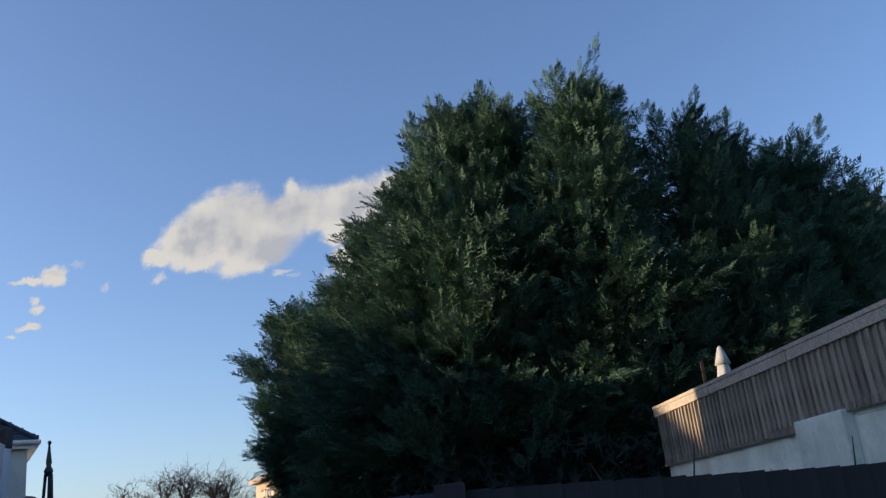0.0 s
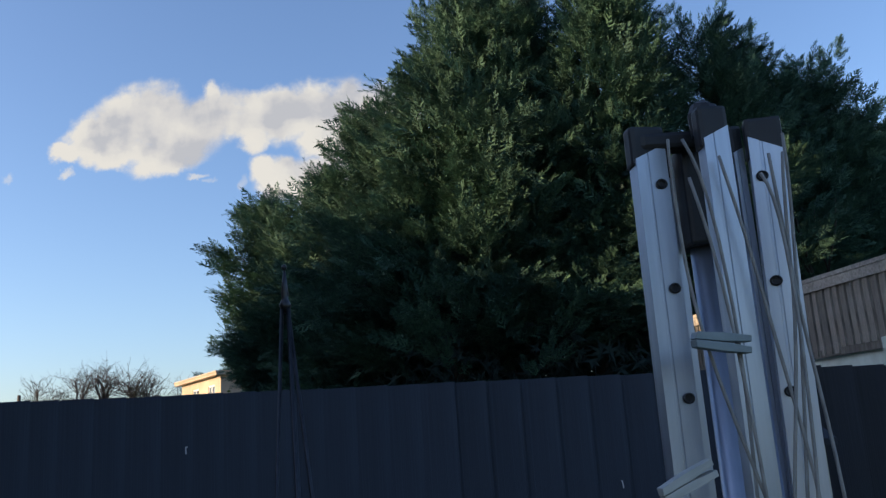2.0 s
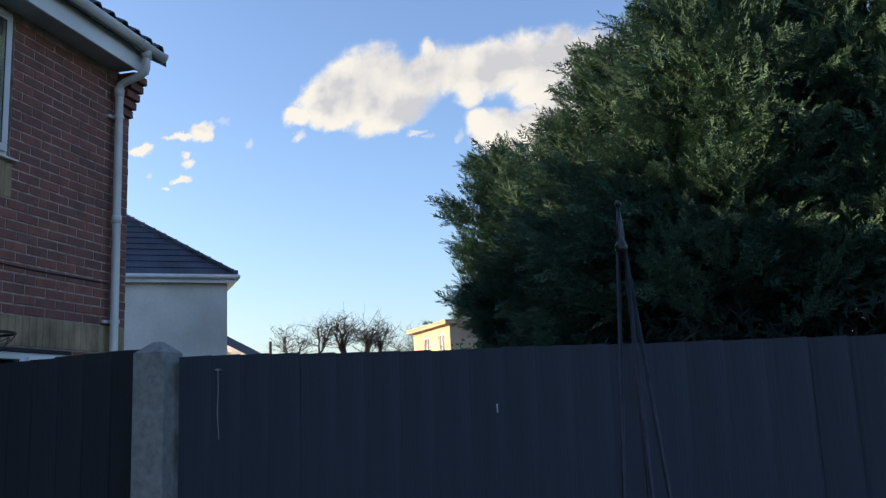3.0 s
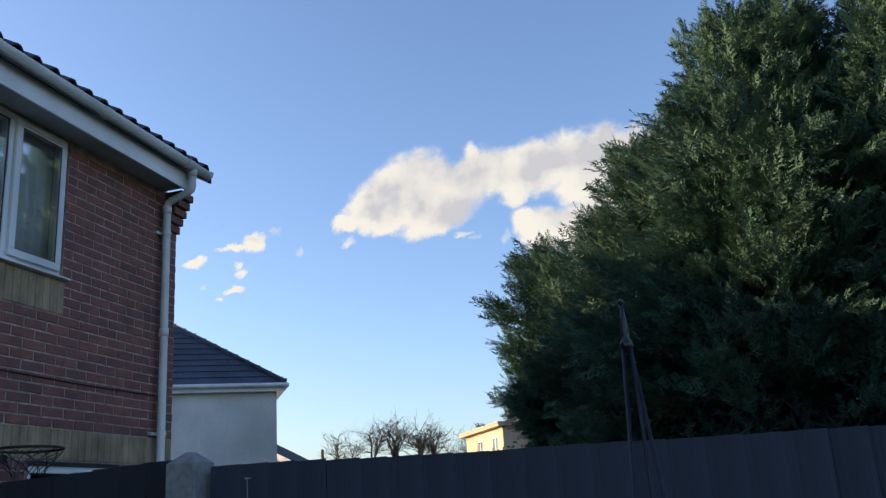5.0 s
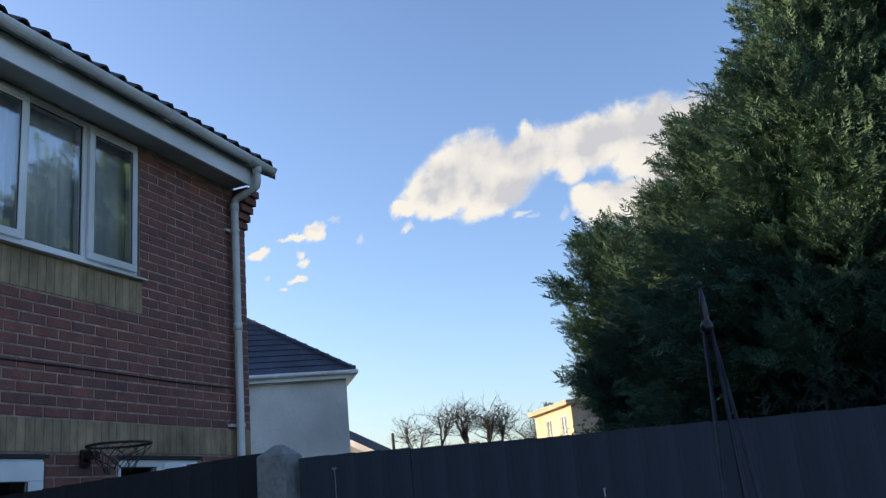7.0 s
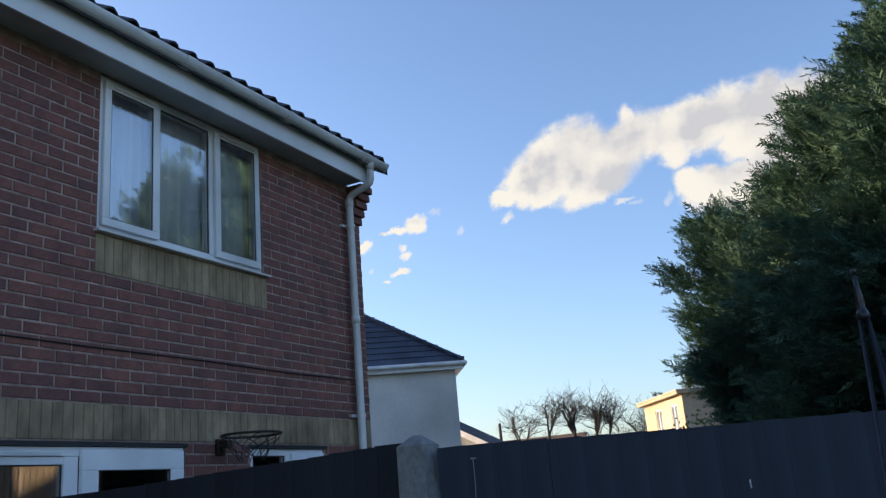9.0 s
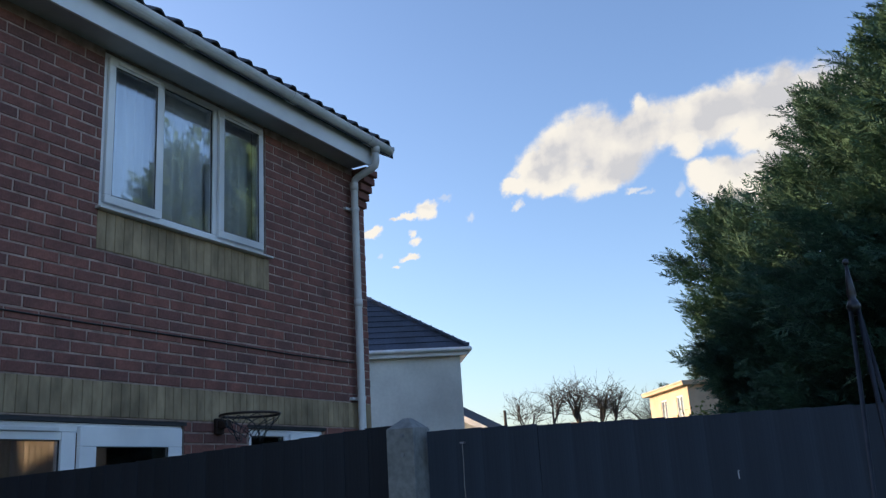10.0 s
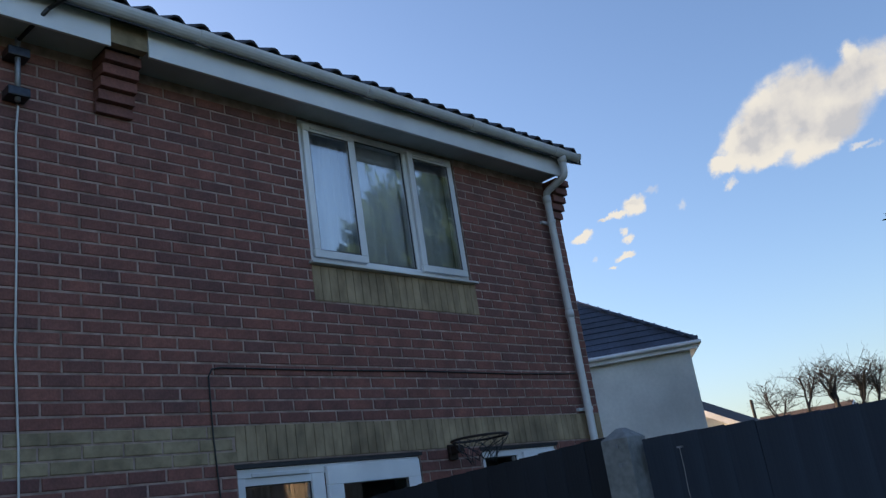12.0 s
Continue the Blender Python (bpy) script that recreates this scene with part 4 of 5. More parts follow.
    for i, (V, F) in enumerate(PLUMES):
        w_ = pick == i
        R = np.stack([X[w_], Y[w_], D[w_]], 1)
        v = np.einsum("vk,skj->svj", V, R) * S[w_][:, None, None] + C[w_][:, None, :]
        m = len(v)
        allv.append(v.reshape(-1, 3))
        allf.append((F[None] + (np.arange(m) * len(V))[:, None, None] + off).reshape(-1, 3))
        off += m * len(V)
    # dense added mats deep inside; their dark colour puts shade into the crown's middle
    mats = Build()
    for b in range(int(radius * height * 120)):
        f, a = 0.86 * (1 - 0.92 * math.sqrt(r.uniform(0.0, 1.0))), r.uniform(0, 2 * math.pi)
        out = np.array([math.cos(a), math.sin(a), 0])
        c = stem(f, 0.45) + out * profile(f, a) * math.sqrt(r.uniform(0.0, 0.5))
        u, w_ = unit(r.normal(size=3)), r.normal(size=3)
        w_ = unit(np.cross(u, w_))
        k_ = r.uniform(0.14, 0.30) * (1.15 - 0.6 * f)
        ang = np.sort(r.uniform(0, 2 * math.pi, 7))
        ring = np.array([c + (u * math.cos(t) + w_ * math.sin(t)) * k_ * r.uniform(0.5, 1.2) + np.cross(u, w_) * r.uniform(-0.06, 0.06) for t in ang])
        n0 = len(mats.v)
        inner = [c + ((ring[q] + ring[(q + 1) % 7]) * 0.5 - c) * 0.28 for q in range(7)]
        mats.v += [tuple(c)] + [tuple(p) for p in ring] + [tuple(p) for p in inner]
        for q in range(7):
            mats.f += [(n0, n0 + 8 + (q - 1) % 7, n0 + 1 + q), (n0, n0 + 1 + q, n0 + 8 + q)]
    v, fc = np.concatenate(allv), np.concatenate(allf)
    me = bpy.data.meshes.new(name)
    me.vertices.add(len(v))
    me.vertices.foreach_set("co", v.astype(np.float32).ravel())
    me.loops.add(fc.size)
    me.loops.foreach_set("vertex_index", fc.astype(np.int32).ravel())
    me.polygons.add(len(fc))
    me.polygons.foreach_set("loop_start", np.arange(0, fc.size, 3, dtype=np.int32))
    me.update(calc_edges=True)
    return me, mats


def conifer(seed, base, height, radius, n, mat=M_CONIFER, lean=(0, 0), size=0.40, low=0.06, power=0.5, waist=0.35, foot=0.38, leaders=(), label="tall dense dark green conifer with feathery sprays"):
    tree = thing("conifer_tree", (base[0], base[1], 0), label, "tree", "conifers")
    r = random.Random(seed)
    t = Build().tube([(0, 0, 0), (0.05, 0, height * 0.3), (lean[0] * 0.5, lean[1] * 0.5, height * 0.6), (lean[0] * 0.9, lean[1] * 0.9, height * 0.93)], [0.17, 0.13, 0.08, 0.015], 9)
    for i in range(22):
        f = r.uniform(0.3, 0.85)
        a = r.uniform(0, 6.28)
        ln = radius * (1 - f) ** power * 0.7
        x0, y0, z0 = lean[0] * f, lean[1] * f, f * height * 0.9
        t.tube([(x0, y0, z0), (x0 + 0.5 * ln * math.cos(a), y0 + 0.5 * ln * math.sin(a), z0 + 0.2 * ln), (x0 + ln * math.cos(a), y0 + ln * math.sin(a), z0 + 0.6 * ln)], [0.04 * (1.2 - f), 0.026 * (1.2 - f), 0.008], 5, False)
    part("trunk", t, M_BARK, tree, "rough brown trunk and limbs", smooth=True)
    crown, mats = crown_mesh("crown", seed, height, radius, n, low, lean, size, power, waist, foot, leaders)
    part("crown", crown, mat, tree)
    tagged(part("shade_mat", mats, M_CROWNSHADE, tree, "added dark sheets standing in for shade inside the crown"), kind="stuff")
    return tree


conifer(11, (1.3, 13.3), 8.85, 2.25, 6000, lean=(0.5, -0.3), power=0.40, low=0.40, leaders=((0.55, -0.3, 8.3, 0.55, 1.1), (0.2, -0.2, 8.5, 0.15, 0.55), (1.0, -0.3, 7.9, 0.3, 0.45)))
conifer(25, (0.15, 13.6), 9.1, 1.85, 4800, lean=(0.3, 0), power=0.36, low=0.46, leaders=((0.1, 0, 8.6, 0.05, 0.55), (-0.5, 0, 8.3, -0.25, 0.5)))
conifer(12, (-0.9, 13.5), 8.95, 2.65, 9600, lean=(0.75, 0), power=0.40, low=0.36, leaders=((0.0, 0, 8.0, -0.1, 0.7),))
conifer(13, (-1.95, 14.7), 7.7, 2.2, 5800, lean=(0.1, 0), power=0.40, waist=0.5, foot=0.3, low=0.28)
conifer(14, (-2.9, 16.1), 6.9, 1.95, 4600, power=0.38, waist=0.6, foot=0.2, low=0.26)
conifer(15, (-3.6, 17.4), 6.85, 1.95, 5600, lean=(-0.6, 0), power=0.36, waist=0.85, low=0.36, foot=0.05)
conifer(16, (3.3, 13.4), 8.2, 2.05, 4800, lean=(0.25, 0), power=0.40, low=0.34, leaders=((0.3, 0, 7.6, 0.35, 0.75), (-0.3, 0, 7.7, 0.1, 0.5)))
conifer(17, (4.4, 13.7), 7.8, 1.75, 3900, power=0.40, low=0.42, leaders=((0.0, 0, 7.3, 0.1, 0.7),))
conifer(18, (5.5, 14.1), 7.75, 1.7, 3800, lean=(-0.1, 0), power=0.40, low=0.52, leaders=((0.3, 0, 7.2, 0.35, 0.6),))
conifer(19, (6.6, 14.7), 7.4, 1.5, 3200)
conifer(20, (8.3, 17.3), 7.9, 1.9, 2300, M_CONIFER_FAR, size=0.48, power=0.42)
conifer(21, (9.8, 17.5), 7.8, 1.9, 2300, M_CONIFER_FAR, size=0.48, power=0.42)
conifer(22, (2.1, 15.2), 7.6, 2.2, 1700, size=0.7)
conifer(23, (-0.3, 15.8), 7.4, 2.2, 1000, size=0.7)
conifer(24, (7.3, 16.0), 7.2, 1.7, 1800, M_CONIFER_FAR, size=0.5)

# ---- far houses ----
def turned(ob, origin, ux, uy):
    """Stands a thing built in its own axes at origin with its x axis along (ux, uy)."""
    ln = math.hypot(ux, uy)
    ux, uy = ux / ln, uy / ln
    ob.matrix_world = Matrix(((ux, -uy, 0, origin[0]), (uy, ux, 0, origin[1]), (0, 0, 1, 0), (0, 0, 0, 1)))


def hip_roof(build, x0, x1, y0, y1, z, rise, over=0.3, t=0.12):
    x0, x1, y0, y1 = x0 - over, x1 + over, y0 - over, y1 + over
    h = (y1 - y0) / 2
    a, b = (x0 + h, (y0 + y1) / 2, z + rise), (x1 - h, (y0 + y1) / 2, z + rise)
    n0 = len(build.v)
    build.v += [(x0, y0, z), (x1, y0, z), (x1, y1, z), (x0, y1, z), a, b]
    build.f += [tuple(n0 + i for i in q) for q in ((0, 1, 5, 4), (1, 2, 5), (2, 3, 4, 5), (3, 0, 4), (3, 2, 1, 0))]
    return build


# grey rendered neighbour: its visible corner is at the end of the front wall
grey = thing("detached_house", (-11.75, 20.6, 0), "grey cream rendered house with a hipped slate roof", "house")
turned(grey, (-10.24, 17.62), 0.826, 0.56)
grey.matrix_world = Matrix.Translation((0, 0, 0.245)) @ grey.matrix_world @ Matrix.Diagonal((0.85, 0.85, 0.85, 1))
GX, GY = -9.0, 8.0
part("wall", Build().box(GX, 0, 0, GY, -0.35, 4.78), M_RENDERGREY, grey, "smooth grey cream render")
gr = part("roof", hip_roof(Build(), GX, 0, 0, GY, 4.98, 3.15, 0.18), M_SLATE, grey, "blue grey hipped roof")
# courses of slates on the two faces that are seen
sl = Build()
h = GY / 2 + 0.18
up = Vector((0, h, 3.15))
for i in range(16):
    f0, f1 = i / 16, (i + 1) / 16
    for face in range(2):
        if face == 0:
            a0, b0 = Vector((GX - 0.18 + h * f0, -0.18 + h * f0, 4.98 + 3.15 * f0)), Vector((0.18 - h * f0, -0.18 + h * f0, 4.98 + 3.15 * f0))
            up_ = Vector((0, h / 16, 3.15 / 16))
            nrm = Vector((0, -3.15, h)).normalized()
        else:
            a0, b0 = Vector((0.18 - h * f0, -0.18 + h * f0, 4.98 + 3.15 * f0)), Vector((0.18 - h * f0, GY + 0.18 - h * f0, 4.98 + 3.15 * f0))
            up_ = Vector((-h / 16, 0, 3.15 / 16))
            nrm = Vector((3.15, 0, h)).normalized()
        along = (b0 - a0)
        k = max(1, int(along.length / 0.5))
        for q in range(k):
            p0, p1 = a0 + along * (q / k) + nrm * 0.03, a0 + along * ((q + 0.995) / k) + nrm * 0.03
            n0 = len(sl.v)
            sl.v += [tuple(p) for p in (p0, p1, p1 + up_ * 1.02 - nrm * 0.022, p0 + up_ * 1.02 - nrm * 0.022, p0 - nrm * 0.03, p1 - nrm * 0.03)]
            sl.f += [(n0, n0 + 1, n0 + 2, n0 + 3), (n0 + 4, n0 + 5, n0 + 1, n0)]
tagged(part("slate_course", sl, M_SLATE, gr), kind="stuff")
part("hip_tiles", Build().tube([(0.18, -0.18, 5.02), (0.18 - h, -0.18 + h, 4.98 + 3.18)], 0.07, 8), M_SLATE, gr, smooth=True)
part("hip_end", Build().box(0.12, 0.24, -0.24, -0.12, 5.0, 5.10), M_SLATE, gr, bevel=0.02)
part("soffit", Build().box(GX - 0.16, 0.16, -0.16, GY + 0.16, 4.785, 4.84), M_UPVC, grey, "white soffit and fascia")
part("gutter", Build().tube([(GX - 0.24, -0.24, 4.93), (0.25, -0.24, 4.93), (0.25, GY + 0.24, 4.93)], 0.06, 8), M_GUTTER, grey, "white gutter", smooth=True)
part("fascia", Build().box(GX - 0.18, 0.18, -0.18, -0.16, 4.785, 4.96).box(0.161, 0.181, -0.16, GY + 0.18, 4.785, 4.96), M_UPVC, grey, "white fascia board")

# cream flat-roofed house
cream = thing("flat_roofed_house", (-10.45, 40.2, 0), "sunlit cream rendered house with a flat roof", "house")
turned(cream, (-10.45, 40.2), -0.54, 0.84)
cream.matrix_world = cream.matrix_world @ Matrix.Diagonal((0.90, 1, 1, 1))
# its x axis runs along the sunlit face; the inside lies towards -y
CW = [(0.85, 1.85, 3.6, 4.85), (3.35, 4.35, 3.6, 4.85), (0.85, 1.85, 1.0, 2.2), (3.35, 4.35, 1.0, 2.2)]
wc = Build()
pierced_slab(wc, 0, 6.2, 0, 5.2, 0, -0.25, CW, lambda t, a, z: (a, t, z))
wc.box(0, 6.2, -7.0, -6.75, 0, 5.2).box(0, 0.25, -6.75, -0.25, 0, 5.2).box(5.95, 6.2, -6.75, -0.25, 0, 5.2).box(0.25, 5.95, -6.75, -0.25, 2.6, 2.75)
part("wall", wc, M_CREAM, cream, "cream painted render")
part("roof", Build().box(-0.3, 6.5, -7.3, 0.3, 5.2, 5.32).box(-0.33, 6.53, -7.33, 0.33, 5.32, 5.40), M_CREAM, cream, "pale overhanging flat roof", bevel=0.02)
for a, b, lo, hi in CW:
    wf = Build().box(a, b, -0.1, -0.03, lo, lo + 0.07).box(a, b, -0.1, -0.03, hi - 0.07, hi).box(a, a + 0.07, -0.1, -0.03, lo + 0.07, hi - 0.07).box(b - 0.07, b, -0.1, -0.03, lo + 0.07, hi - 0.07).box((a + b) / 2 - 0.03, (a + b) / 2 + 0.03, -0.1, -0.03, lo + 0.07, hi - 0.07)
    wo = part("window", wf, M_UPVC, cream, "white framed tall window")
    pn = part("pane", Build().box(a + 0.06, b - 0.06, -0.08, -0.06, lo + 0.06, hi - 0.06), M_GLASS, wo)
    pn.visible_shadow = False
    part("sill", Build().box(a - 0.05, b + 0.05, -0.02, 0.07, lo - 0.06, lo), M_UPVC, wo)


def gable_house(at, along, length, depth, eave, rise, wall_mat, roof_mat, label):
    hs = thing("gabled_house", (at[0], at[1], 0), label, "house", "far houses")
    turned(hs, at, *along)
    w_ = Build().box(0, length, 0, depth, 0, eave)
    for xx in (0.0, length - 0.25):
        w_.prism([(xx, 0, eave), (xx, depth, eave), (xx, depth / 2, eave + rise)], (0, 0, 0), (0.25, 0, 0))
    part("wall", w_, wall_mat, hs)
    r_ = Build()
    for s in (0, 1):
        y_e, y_r = (-0.3, depth / 2) if s == 0 else (depth + 0.3, depth / 2)
        ze = eave - 0.3 * rise / (depth / 2)
        r_.prism([(-0.3, y_e, ze), (-0.3, y_r, eave + rise), (-0.3, y_r, eave + rise + 0.14), (-0.3, y_e, ze + 0.14)], (0, 0, 0), (length + 0.6, 0, 0))
    part("roof", r_, roof_mat, hs)
    for xx in (-0.34, length + 0.30):
        for s in (0, 1):
            y_e = -0.32 if s == 0 else depth + 0.32
            ze = eave - 0.32 * rise / (depth / 2)
            part("bargeboard", Build().prism([(xx, y_e, ze - 0.06), (xx, depth / 2, eave + rise - 0.06), (xx, depth / 2, eave + rise + 0.13), (xx, y_e, ze + 0.13)], (0, 0, 0), (0.04, 0, 0)), M_UPVC, hs, "white bargeboard")
    return hs


gable_house((-13.15, 25.8), (0, 1), 0.9, 4.4, 2.95, 1.15, M_RENDERGREY, M_TILE, "low rendered outbuilding with white bargeboards")
# added house, hidden by the terrace: shades the timber fence and lower trees
gable_house((-28.0, 5.2), (1, 0), 8.0, 10.0, 6.95, 2.25, M_RENDERGREY, M_TILE, "added house with a dark tiled roof, unseen behind the terrace, casting shade")
gable_house((-31.0, 64.0), (1, 0.1), 6.5, 8.0, 3.6, 2.0, M_CREAM, M_POT, "far house with a brown tiled roof")
gable_house((-36.5, 66.0), (1, 0.0), 9.0, 8.0, 3.2, 1.3, M_RENDERGREY, M_POT, "far low house with a brown roof")
right = thing("hipped_house", (11.5, 24.5, 0), "cream rendered house with a dark hipped roof", "house")
turned(right, (14.0, 26.5), 1, -0.12)
part("wall", Build().box(0, 9.0, 0, 8.0, 0, 7.1), M_CREAM, right)
part("roof", hip_roof(Build(), 0, 9.0, 0, 8.0, 7.35, 2.6, 0.5), M_TILE, right, "dark hipped roof")
part("eaves", Build().box(-0.45, 9.45, -0.45, 8.45, 7.1, 7.34), M_CREAM, right, "cream boxed eaves", bevel=0.02)

pole = thing("telegraph_pole", (-21.65, 45.0, 0), "slim dark wooden pole in the distance", "pole")
part("shaft", Build().tube([(0, 0, 0), (0.02, 0, 2.5), (0, 0, 5.3)], [0.12, 0.10, 0.085], 8), M_BARK, pole, smooth=True)


# ---- bare pollarded trees ----
def bare_tree(at, height, spread, seed, trunk=0.16):
    rr = random.Random(seed)
    tree = thing("bare_tree", (at[0], at[1], 0), "leafless pollarded tree with fine winter twigs", "tree", "bare trees")
    wood, twigs = Build(), Build()

    def grow(p, d, ln, rad, level):
        pts, q = [p], p.copy()
        dd = d.copy()
        wild = (0.16, 0.34, 0.30, 0.34)[level]
        for i in range(5):
            dd = (dd + Vector((rr.uniform(-1, 1), rr.uniform(-1, 1), rr.uniform(-0.6, 0.8))) * wild).normalized()
            q = q + dd * ln / 5
            pts.append(q.copy())
        end = rad * (0.72 if level < 2 else 0.4)
        rs = [(rad + (end - rad) * i / 5) * (rr.uniform(0.85, 1.25) if level < 2 else 1) for i in range(6)]
        (wood if level < 2 else twigs).tube(pts, rs, 7 if level < 2 else 4, False)
        if level == 3:
            return
        for k in range((4, 17, 5)[level]):
            a = rr.uniform(0, 6.28)
            tip = pts[-1] if level == 0 and k < 3 else pts[rr.choice([2, 3, 4, 5])]
            if level == 0:
                nd = (dd + Vector((math.cos(a), math.sin(a), 0.3)) * 0.42).normalized()
                grow(tip, nd, height * rr.uniform(0.22, 0.34) * (spread + 0.4), end * 0.62, 1)
            else:
                nd = (dd * 0.35 + Vector((math.cos(a), math.sin(a), rr.uniform(-0.1, 0.9)))).normalized()
                grow(tip, nd, height * (0.20 if level == 1 else 0.09) * rr.uniform(0.6, 1.3), 0.019 if level == 1 else 0.010, level + 1)

    grow(Vector((0, 0, 0)), Vector((rr.uniform(-0.04, 0.04), 0, 1)), height * 0.66, trunk, 0)
    part("trunk", wood, M_TWIG, tree, "knobbly grey trunk and limbs", smooth=True)
    tagged(part("twig_spray", twigs, M_TWIG, tree), kind="stuff")
    return tree


bare_tree((-23.5, 55.5), 6.9, 0.5, 31, 0.13)
bare_tree((-22.7, 55.0), 7.3, 0.55, 38, 0.16)
bare_tree((-21.5, 55.0), 7.7, 0.55, 33, 0.20)
bare_tree((-20.1, 55.5), 7.2, 0.5, 34, 0.17)
bare_tree((-19.1, 55.0), 7.0, 0.5, 35, 0.15)
bare_tree((-17.3, 55.0), 6.0, 0.6, 36, 0.10)


# bare shrub stems behind the raised fence and over the dark fence
def stems(at, label, specs, mat):
    s_ = thing("bare_shrub", at, label, "shrub")
    for pts, r0 in specs:
        part("stem", Build().tube([(x - at[0], y - at[1], z - at[2]) for x, y, z in pts], [r0 * (1 - 0.8 * i / (len(pts) - 1)) for i in range(len(pts))], 6), mat, s_, smooth=True)
    return s_


stems((4.13, 12.0, 0), "pale leafless shrub stems behind the timber fence", [
    ([(4.13, 12.0, 0), (4.11, 12.0, 2.4), (4.07, 12.0, 3.3), (3.95, 12.0, 4.2), (3.85, 12.0, 4.9)], 0.045),
    ([(4.09, 12.0, 2.9), (4.28, 12.0, 3.5), (4.48, 12.0, 4.1), (4.55, 12.0, 4.5)], 0.028),
    ([(4.05, 12.0, 3.4), (3.83, 12.0, 3.9), (3.68, 12.0, 4.6)], 0.02),
    ([(4.09, 12.0, 2.7), (4.53, 12.0, 3.1), (5.03, 12.0, 3.3)], 0.024),
    ([(4.13, 12.0, 2.6), (4.63, 12.0, 2.85), (5.23, 12.0, 3.05)], 0.02),
    ([(4.28, 12.0, 3.5), (4.18, 12.0, 4.0), (4.23, 12.0, 4.4)], 0.014)], M_DEADTWIG)
for k, (x, y, z, dz, lean) in enumerate(((0.76, 3.42, 1.66, 0.16, 0.03), (1.40, 3.40, 1.62, 0.15, 0.02), (1.62, 3.40, 1.61, 0.13, 0.02), (0.40, 3.42, 1.69, 0.1, -0.05), (1.12, 3.41, 1.63, 0.05, -0.05))):
    stems((x, y, 0), "thin bare plant stem showing above the dark fence", [([(x, y, 0), (x + lean * 0.2, y, z * 0.6), (x, y, z), (x + lean, y, z + dz)], 0.009)], M_BARK)
yuc = thing("yucca_plant", (4.5, 8.5, 0), "spiky grey green yucca behind the timber fence", "plant")
part("trunk", Build().tube([(0, 0, 0), (0.03, 0, 1.3), (0, 0, 2.75)], [0.09, 0.075, 0.07], 8), M_BARK, yuc, smooth=True)
rng = random.Random(9)
for k in range(34):
    a, e = rng.uniform(0, 6.28), rng.uniform(0.1, 1.35)
    d = Vector((math.cos(a) * math.cos(e), math.sin(a) * math.cos(e), math.sin(e)))
    sd = d.cross(Vector((0, 0, 1))).normalized()
    p = Vector((0, 0, 2.72))
    L_ = rng.uniform(0.5, 0.75)
    lf = Build()
    lf.v = [tuple(p - sd * 0.012), tuple(p + d * L_ * 0.4 - sd * 0.02), tuple(p + d * L_ + Vector((0, 0, -0.06))), tuple(p + d * L_ * 0.4 + sd * 0.02), tuple(p + sd * 0.012), tuple(p + d * L_ * 0.4 - Vector((0, 0, 0.012)))]
    lf.f = [(0, 5, 1), (1, 5, 2), (2, 5, 3), (3, 5, 4), (0, 1, 2, 3, 4)]
    part("leaf", lf, M_CONIFER_FAR, yuc)


# ivy-like shrub above the fence in front of the cream house
def shrub(name, at, size, n, mat, label, seed):
    rr = np.random.RandomState(seed)
    sh = thing(name, at, label, "shrub")
    st = Build()
    for i in range(7):
        a = rr.uniform(0, 6.28)
        st.tube([(0, 0, 0), (0.4 * size[0] * math.cos(a), 0.4 * size[1] * math.sin(a), size[2] * 0.6), (0.8 * size[0] * math.cos(a), 0.8 * size[1] * math.sin(a), size[2] * rr.uniform(0.8, 1))], [0.03, 0.02, 0.006], 5, False)
    part("stems", st, M_BARK, sh)
    lv = Build()
    for i in range(n):
        d = rr.normal(size=3)
        d /= np.linalg.norm(d)
        q = rr.uniform(0.5, 1.0)
        c = Vector((d[0] * size[0] * q, d[1] * size[1] * q, size[2] * (0.62 + 0.38 * d[2] * q)))
        u = Vector(rr.normal(size=3)).normalized()
        v_ = u.cross(Vector(rr.normal(size=3))).normalized()
        s_ = rr.uniform(0.04, 0.08)
        n0 = len(lv.v)
        lv.v += [tuple(c), tuple(c + u * s_ + v_ * s_ * 0.5), tuple(c + u * s_ * 2), tuple(c + u * s_ - v_ * s_ * 0.5)]
        lv.f.append((n0, n0 + 1, n0 + 2, n0 + 3))
    part("leaves", lv, mat, sh)
    return sh


shrub("leafy_shrub", (-5.9, 21.0, 0), (0.9, 0.8, 3.1), 900, M_IVY, "leafy green shrub showing above the dark fence", 41)
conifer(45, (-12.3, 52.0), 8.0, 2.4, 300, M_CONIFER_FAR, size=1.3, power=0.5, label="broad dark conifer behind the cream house")

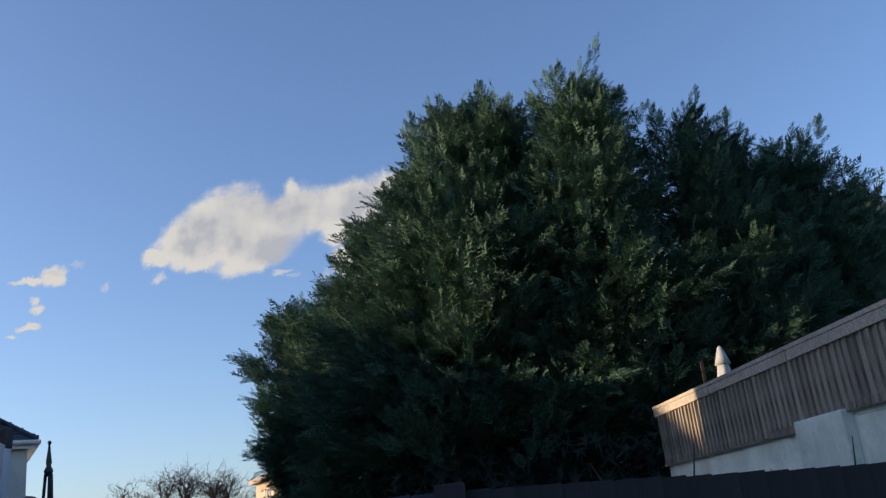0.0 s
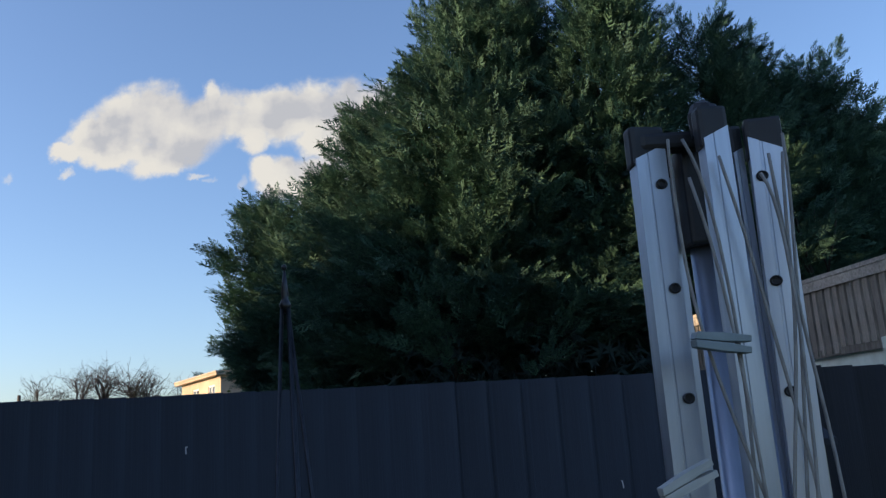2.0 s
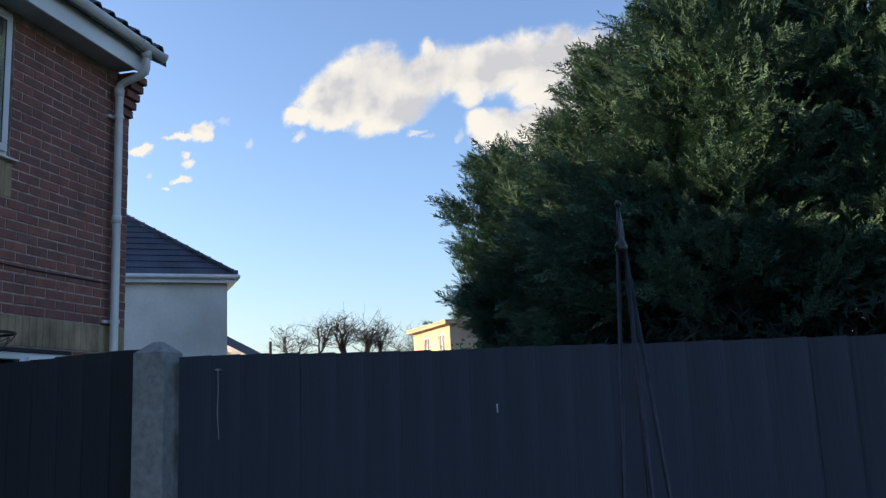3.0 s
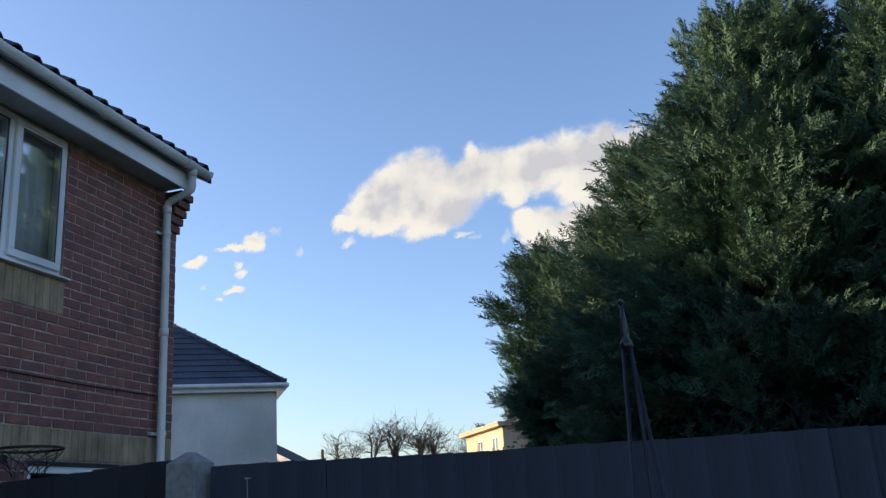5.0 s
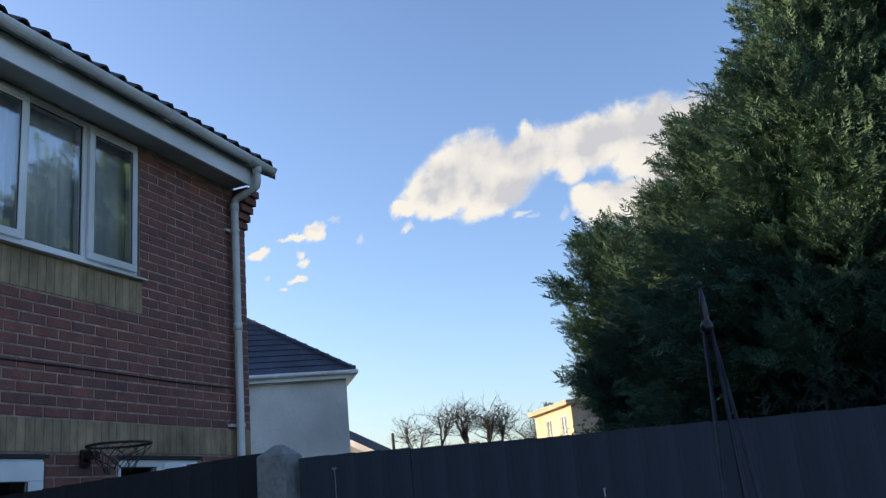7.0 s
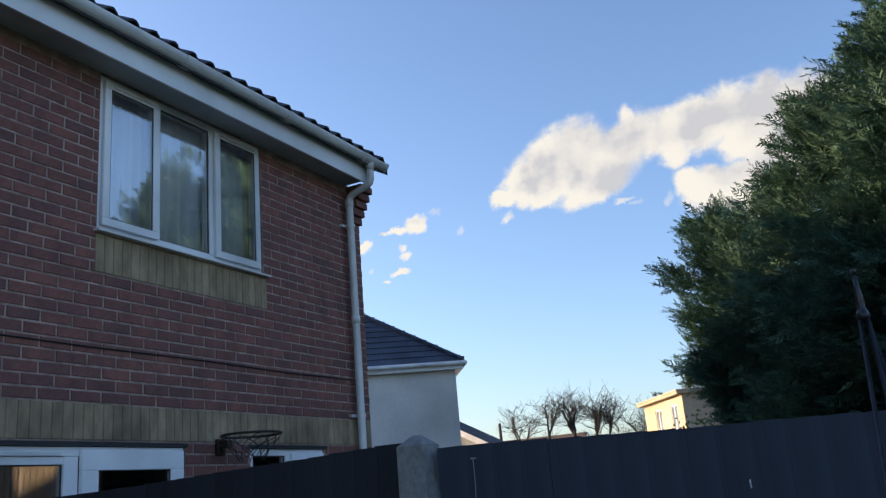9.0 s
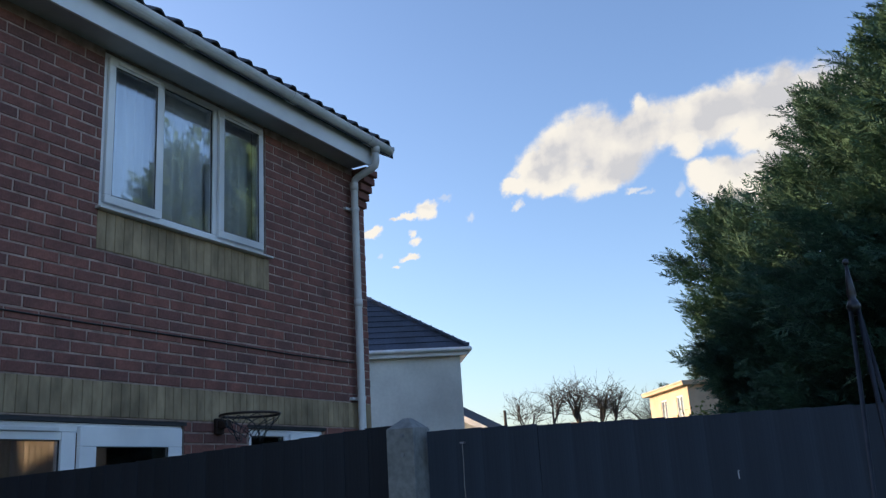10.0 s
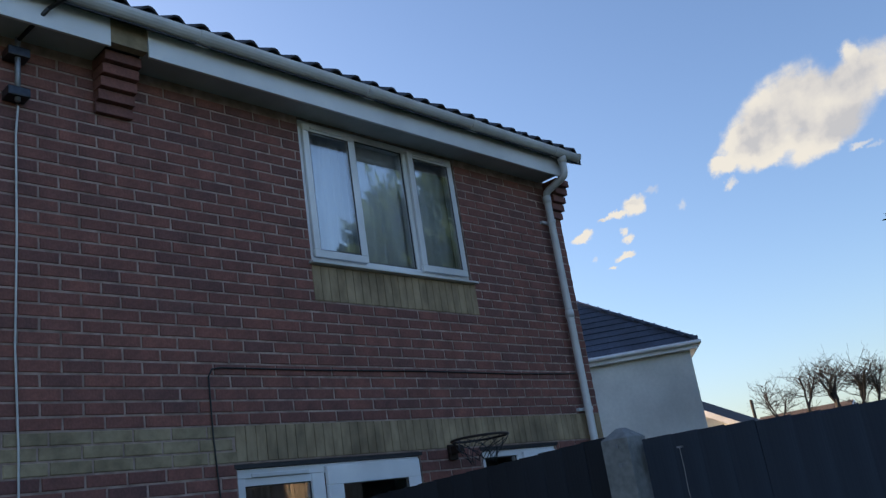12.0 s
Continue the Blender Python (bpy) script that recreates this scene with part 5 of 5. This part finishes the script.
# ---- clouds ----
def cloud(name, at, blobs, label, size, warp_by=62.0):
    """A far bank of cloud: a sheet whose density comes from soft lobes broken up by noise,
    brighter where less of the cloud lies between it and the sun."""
    m, nodes, links, b = material(name)
    nodes.remove(b)
    tc = nodes.new("ShaderNodeTexCoord")

    def vmath(op, p, q=None):
        n = nodes.new("ShaderNodeVectorMath")
        n.operation = op
        for i, v in enumerate((p, q)):
            if isinstance(v, tuple):
                n.inputs[i].default_value = v
            elif v is not None:
                links.new(v, n.inputs[i])
        return n

    def calc(op, *args):
        n = nodes.new("ShaderNodeMath")
        n.operation = op
        for i, v in enumerate(args):
            if isinstance(v, (int, float)):
                n.inputs[i].default_value = v
            else:
                links.new(v, n.inputs[i])
        return n.outputs[0]

    def cloud_noise(scale, detail, rough=0.55):
        n = nodes.new("ShaderNodeTexNoise")
        n.inputs["Scale"].default_value, n.inputs["Detail"].default_value, n.inputs["Roughness"].default_value = scale, detail, rough
        links.new(tc.outputs["Object"], n.inputs["Vector"])
        return n

    def smooth(value, lo, hi, top=1.0):
        mr = nodes.new("ShaderNodeMapRange")
        mr.interpolation_type = "SMOOTHSTEP"
        for key, v in (("From Min", lo), ("From Max", hi), ("To Min", 0.0), ("To Max", top)):
            mr.inputs[key].default_value = v
        links.new(value, mr.inputs["Value"])
        return mr.outputs[0]

    warp = vmath("SUBTRACT", cloud_noise(0.018, 9, 0.58).outputs["Color"], (0.5, 0.5, 0.5))
    place = vmath("ADD", tc.outputs["Object"], vmath("MULTIPLY", warp.outputs[0], (warp_by, warp_by, warp_by)).outputs[0]).outputs[0]

    def density(where, blend, grow):
        total = None
        for x, z, rx, rz, w_ in blobs:
            rx, rz = rx * grow, rz * grow
            d = vmath("MULTIPLY", vmath("SUBTRACT", where, (x, 0, z)).outputs[0], (1 / rx, 0, 1 / rz))
            lobe = smooth(vmath("LENGTH", d.outputs[0]).outputs["Value"], 1.45, 0.25, w_)
            total = lobe if total is None else calc("SMOOTH_MAX", total, lobe, blend)
        return total

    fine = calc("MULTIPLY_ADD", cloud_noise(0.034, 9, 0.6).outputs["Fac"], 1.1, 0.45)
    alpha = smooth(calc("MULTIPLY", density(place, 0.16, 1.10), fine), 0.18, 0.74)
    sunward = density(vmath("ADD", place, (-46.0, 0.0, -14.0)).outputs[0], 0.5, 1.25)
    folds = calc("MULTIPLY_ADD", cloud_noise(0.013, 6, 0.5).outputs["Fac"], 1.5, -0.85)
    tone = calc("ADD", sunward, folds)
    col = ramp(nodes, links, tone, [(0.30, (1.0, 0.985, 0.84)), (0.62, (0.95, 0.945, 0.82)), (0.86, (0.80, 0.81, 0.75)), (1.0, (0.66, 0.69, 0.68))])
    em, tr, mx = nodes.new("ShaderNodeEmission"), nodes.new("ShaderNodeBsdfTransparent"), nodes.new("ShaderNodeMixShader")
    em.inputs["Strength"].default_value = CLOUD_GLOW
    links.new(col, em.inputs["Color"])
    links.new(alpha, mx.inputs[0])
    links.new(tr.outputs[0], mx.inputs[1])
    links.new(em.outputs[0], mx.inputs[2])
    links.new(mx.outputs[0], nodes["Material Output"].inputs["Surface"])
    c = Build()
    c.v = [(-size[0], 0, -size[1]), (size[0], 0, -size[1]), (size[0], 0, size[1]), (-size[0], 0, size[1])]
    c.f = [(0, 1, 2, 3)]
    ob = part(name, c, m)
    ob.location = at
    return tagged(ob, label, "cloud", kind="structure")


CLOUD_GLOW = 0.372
CX, CZ = -370.0, 570.0
main = [(-616, 562, 35, 23, 0.9), (-570, 586, 52, 46, 1), (-511, 608, 58, 67, 1), (-453, 612, 65, 69, 1), (-403, 582, 50, 63, 1), (-367, 605, 45, 57, 0.85), (-357, 654, 22, 27, 0.8), (-450, 538, 63, 38, 1), (-535, 556, 63, 32, 1), (-329, 614, 45, 52, 0.8), (-281, 602, 45, 50, 0.95), (-230, 607, 58, 52, 1), (-169, 609, 65, 59, 1), (-111, 600, 70, 63, 1), (-55, 590, 81, 67, 1), (-112, 536, 71, 55, 1), (-51, 511, 81, 69, 1), (-157, 556, 50, 34, 0.9), (-277, 565, 28, 32, 0.75), (-265, 505, 30, 29, 0.85), (-223, 483, 52, 42, 1), (-174, 479, 54, 48, 1), (-134, 461, 54, 48, 1), (-360, 489, 17, 6, 0.4), (-303, 483, 11, 17, 0.4)]
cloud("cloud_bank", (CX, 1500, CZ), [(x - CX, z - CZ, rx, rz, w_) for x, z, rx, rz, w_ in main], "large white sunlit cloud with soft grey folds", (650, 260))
SX, SZ = -860.0, 490.0
small = [(-812, 545, 22, 20, 0.9), (-850, 538, 36, 8, 0.75), (-890, 538, 14, 6, 0.6), (-848, 500, 10, 14, 0.6), (-840, 483, 14, 7, 0.6), (-850, 456, 20, 9, 0.75), (-884, 440, 14, 6, 0.65), (-948, 521, 24, 12, 0.85), (-612, 512, 13, 9, 0.42), (-711, 505, 14, 12, 0.36), (-925, 470, 9, 8, 0.36), (-375, 493, 22, 8, 0.45), (-770, 555, 20, 9, 0.34)]
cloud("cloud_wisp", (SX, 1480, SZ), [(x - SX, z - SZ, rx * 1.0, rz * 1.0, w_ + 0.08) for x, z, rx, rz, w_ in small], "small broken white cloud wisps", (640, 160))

# ---- wall bricks, last ----
ZB = []
z = BAND1 + 0.005
i = 0
while z + 0.065 < 4.60:
    ZB.append((z, i))
    z += 0.075
    i += 1
z, i = BAND0 - 0.07, 1
while z > 0:
    ZB.append((z, i))
    z -= 0.075
    i += 1
def worn_brick(length):
    """A brick whose front edges are a little uneven."""
    b = brick_mesh(length, height=0.0625)
    b.v = [(x, y + rng.uniform(-0.002, 0.002), z + rng.uniform(-0.0018, 0.0018)) if k < 8 else (x, y, z) for k, (x, y, z) in enumerate(b.v)]
    return b


rng = random.Random(7)
fulls = [worn_brick(0.2125).mesh("brick") for k in range(8)]
for me in fulls:
    me.materials.append(M_BRICK)
blocked = [(WIN[0], WIN[1], CILL0, 4.6), (DOOR[0], DOOR[1], 0, BAND0), (WIN2[0], WIN2[1], WIN2[2] - 0.03, BAND0)]
rest_b = Build()
for z, i in ZB:
    y = HY1 - 0.225 * (1 if i % 2 else 0.5)
    while y > 0.6:
        lo, hi = y, y + 0.215
        hi = min(hi, HY1)
        for o in blocked:
            if z + 0.06 > o[2] and z < o[3] - 0.01 and hi > o[0] and lo < o[1]:
                if lo < o[0] - 0.02:
                    hi = o[0] - 0.003
                elif hi > o[1] + 0.02:
                    lo = o[1] + 0.003
                else:
                    lo = hi
        if hi - lo > 0.02:
            c = Vector((XW + rng.uniform(-0.0015, 0.0015), (lo + hi) / 2, z)) - Vector((XW, 2, 0))
            if hi - lo > 0.214 and 2.05 < lo < 4.4 and 2.36 < z < 4.56:
                b_ = new("brick", rng.choice(fulls))
                b_.parent, b_.location = wall, c
            else:
                n0 = len(rest_b.v)
                src = worn_brick(hi - lo - 0.0025)
                rest_b.v += [tuple(Vector(p) + c) for p in src.v]
                rest_b.f += [tuple(n0 + q for q in f) for f in src.f]
        y -= 0.225
tagged(part("brickwork", rest_b, M_BRICK, wall), kind="stuff")
# buff band: soldier bricks over the openings, flat courses beyond them
sold = brick_mesh(0.071, height=0.215).mesh("soldier_brick")
sold.materials.append(M_BUFF_STAINED)
y = 3.62
while y < HY1 - 0.03:
    b_ = new("soldier_brick", sold)
    b_.parent, b_.location = wall, Vector((XW + 0.002, y + 0.036, BAND0 + 0.005)) - Vector((XW, 2, 0))
    y += 0.0735
y = WIN[0] - 0.01
while y < WIN[1] - 0.02:
    b_ = new("soldier_brick", sold)
    b_.parent, b_.location = wall, Vector((XW + 0.002, y + 0.036, CILL0 + 0.005)) - Vector((XW, 2, 0))
    b_.scale = (1, 1, 1.19)
    y += 0.0735
buff = brick_mesh(0.215).mesh("buff_brick")
buff.materials.append(M_BUFF)
for r_ in range(3):
    y = 3.61 - 0.225 * (1.0 if r_ % 2 else 0.75)
    while y > 0.6:
        b_ = new("buff_brick", buff)
        b_.parent, b_.location = wall, Vector((XW + 0.001, y + 0.1075, BAND0 + 0.004 + 0.075 * r_)) - Vector((XW, 2, 0))
        y -= 0.225
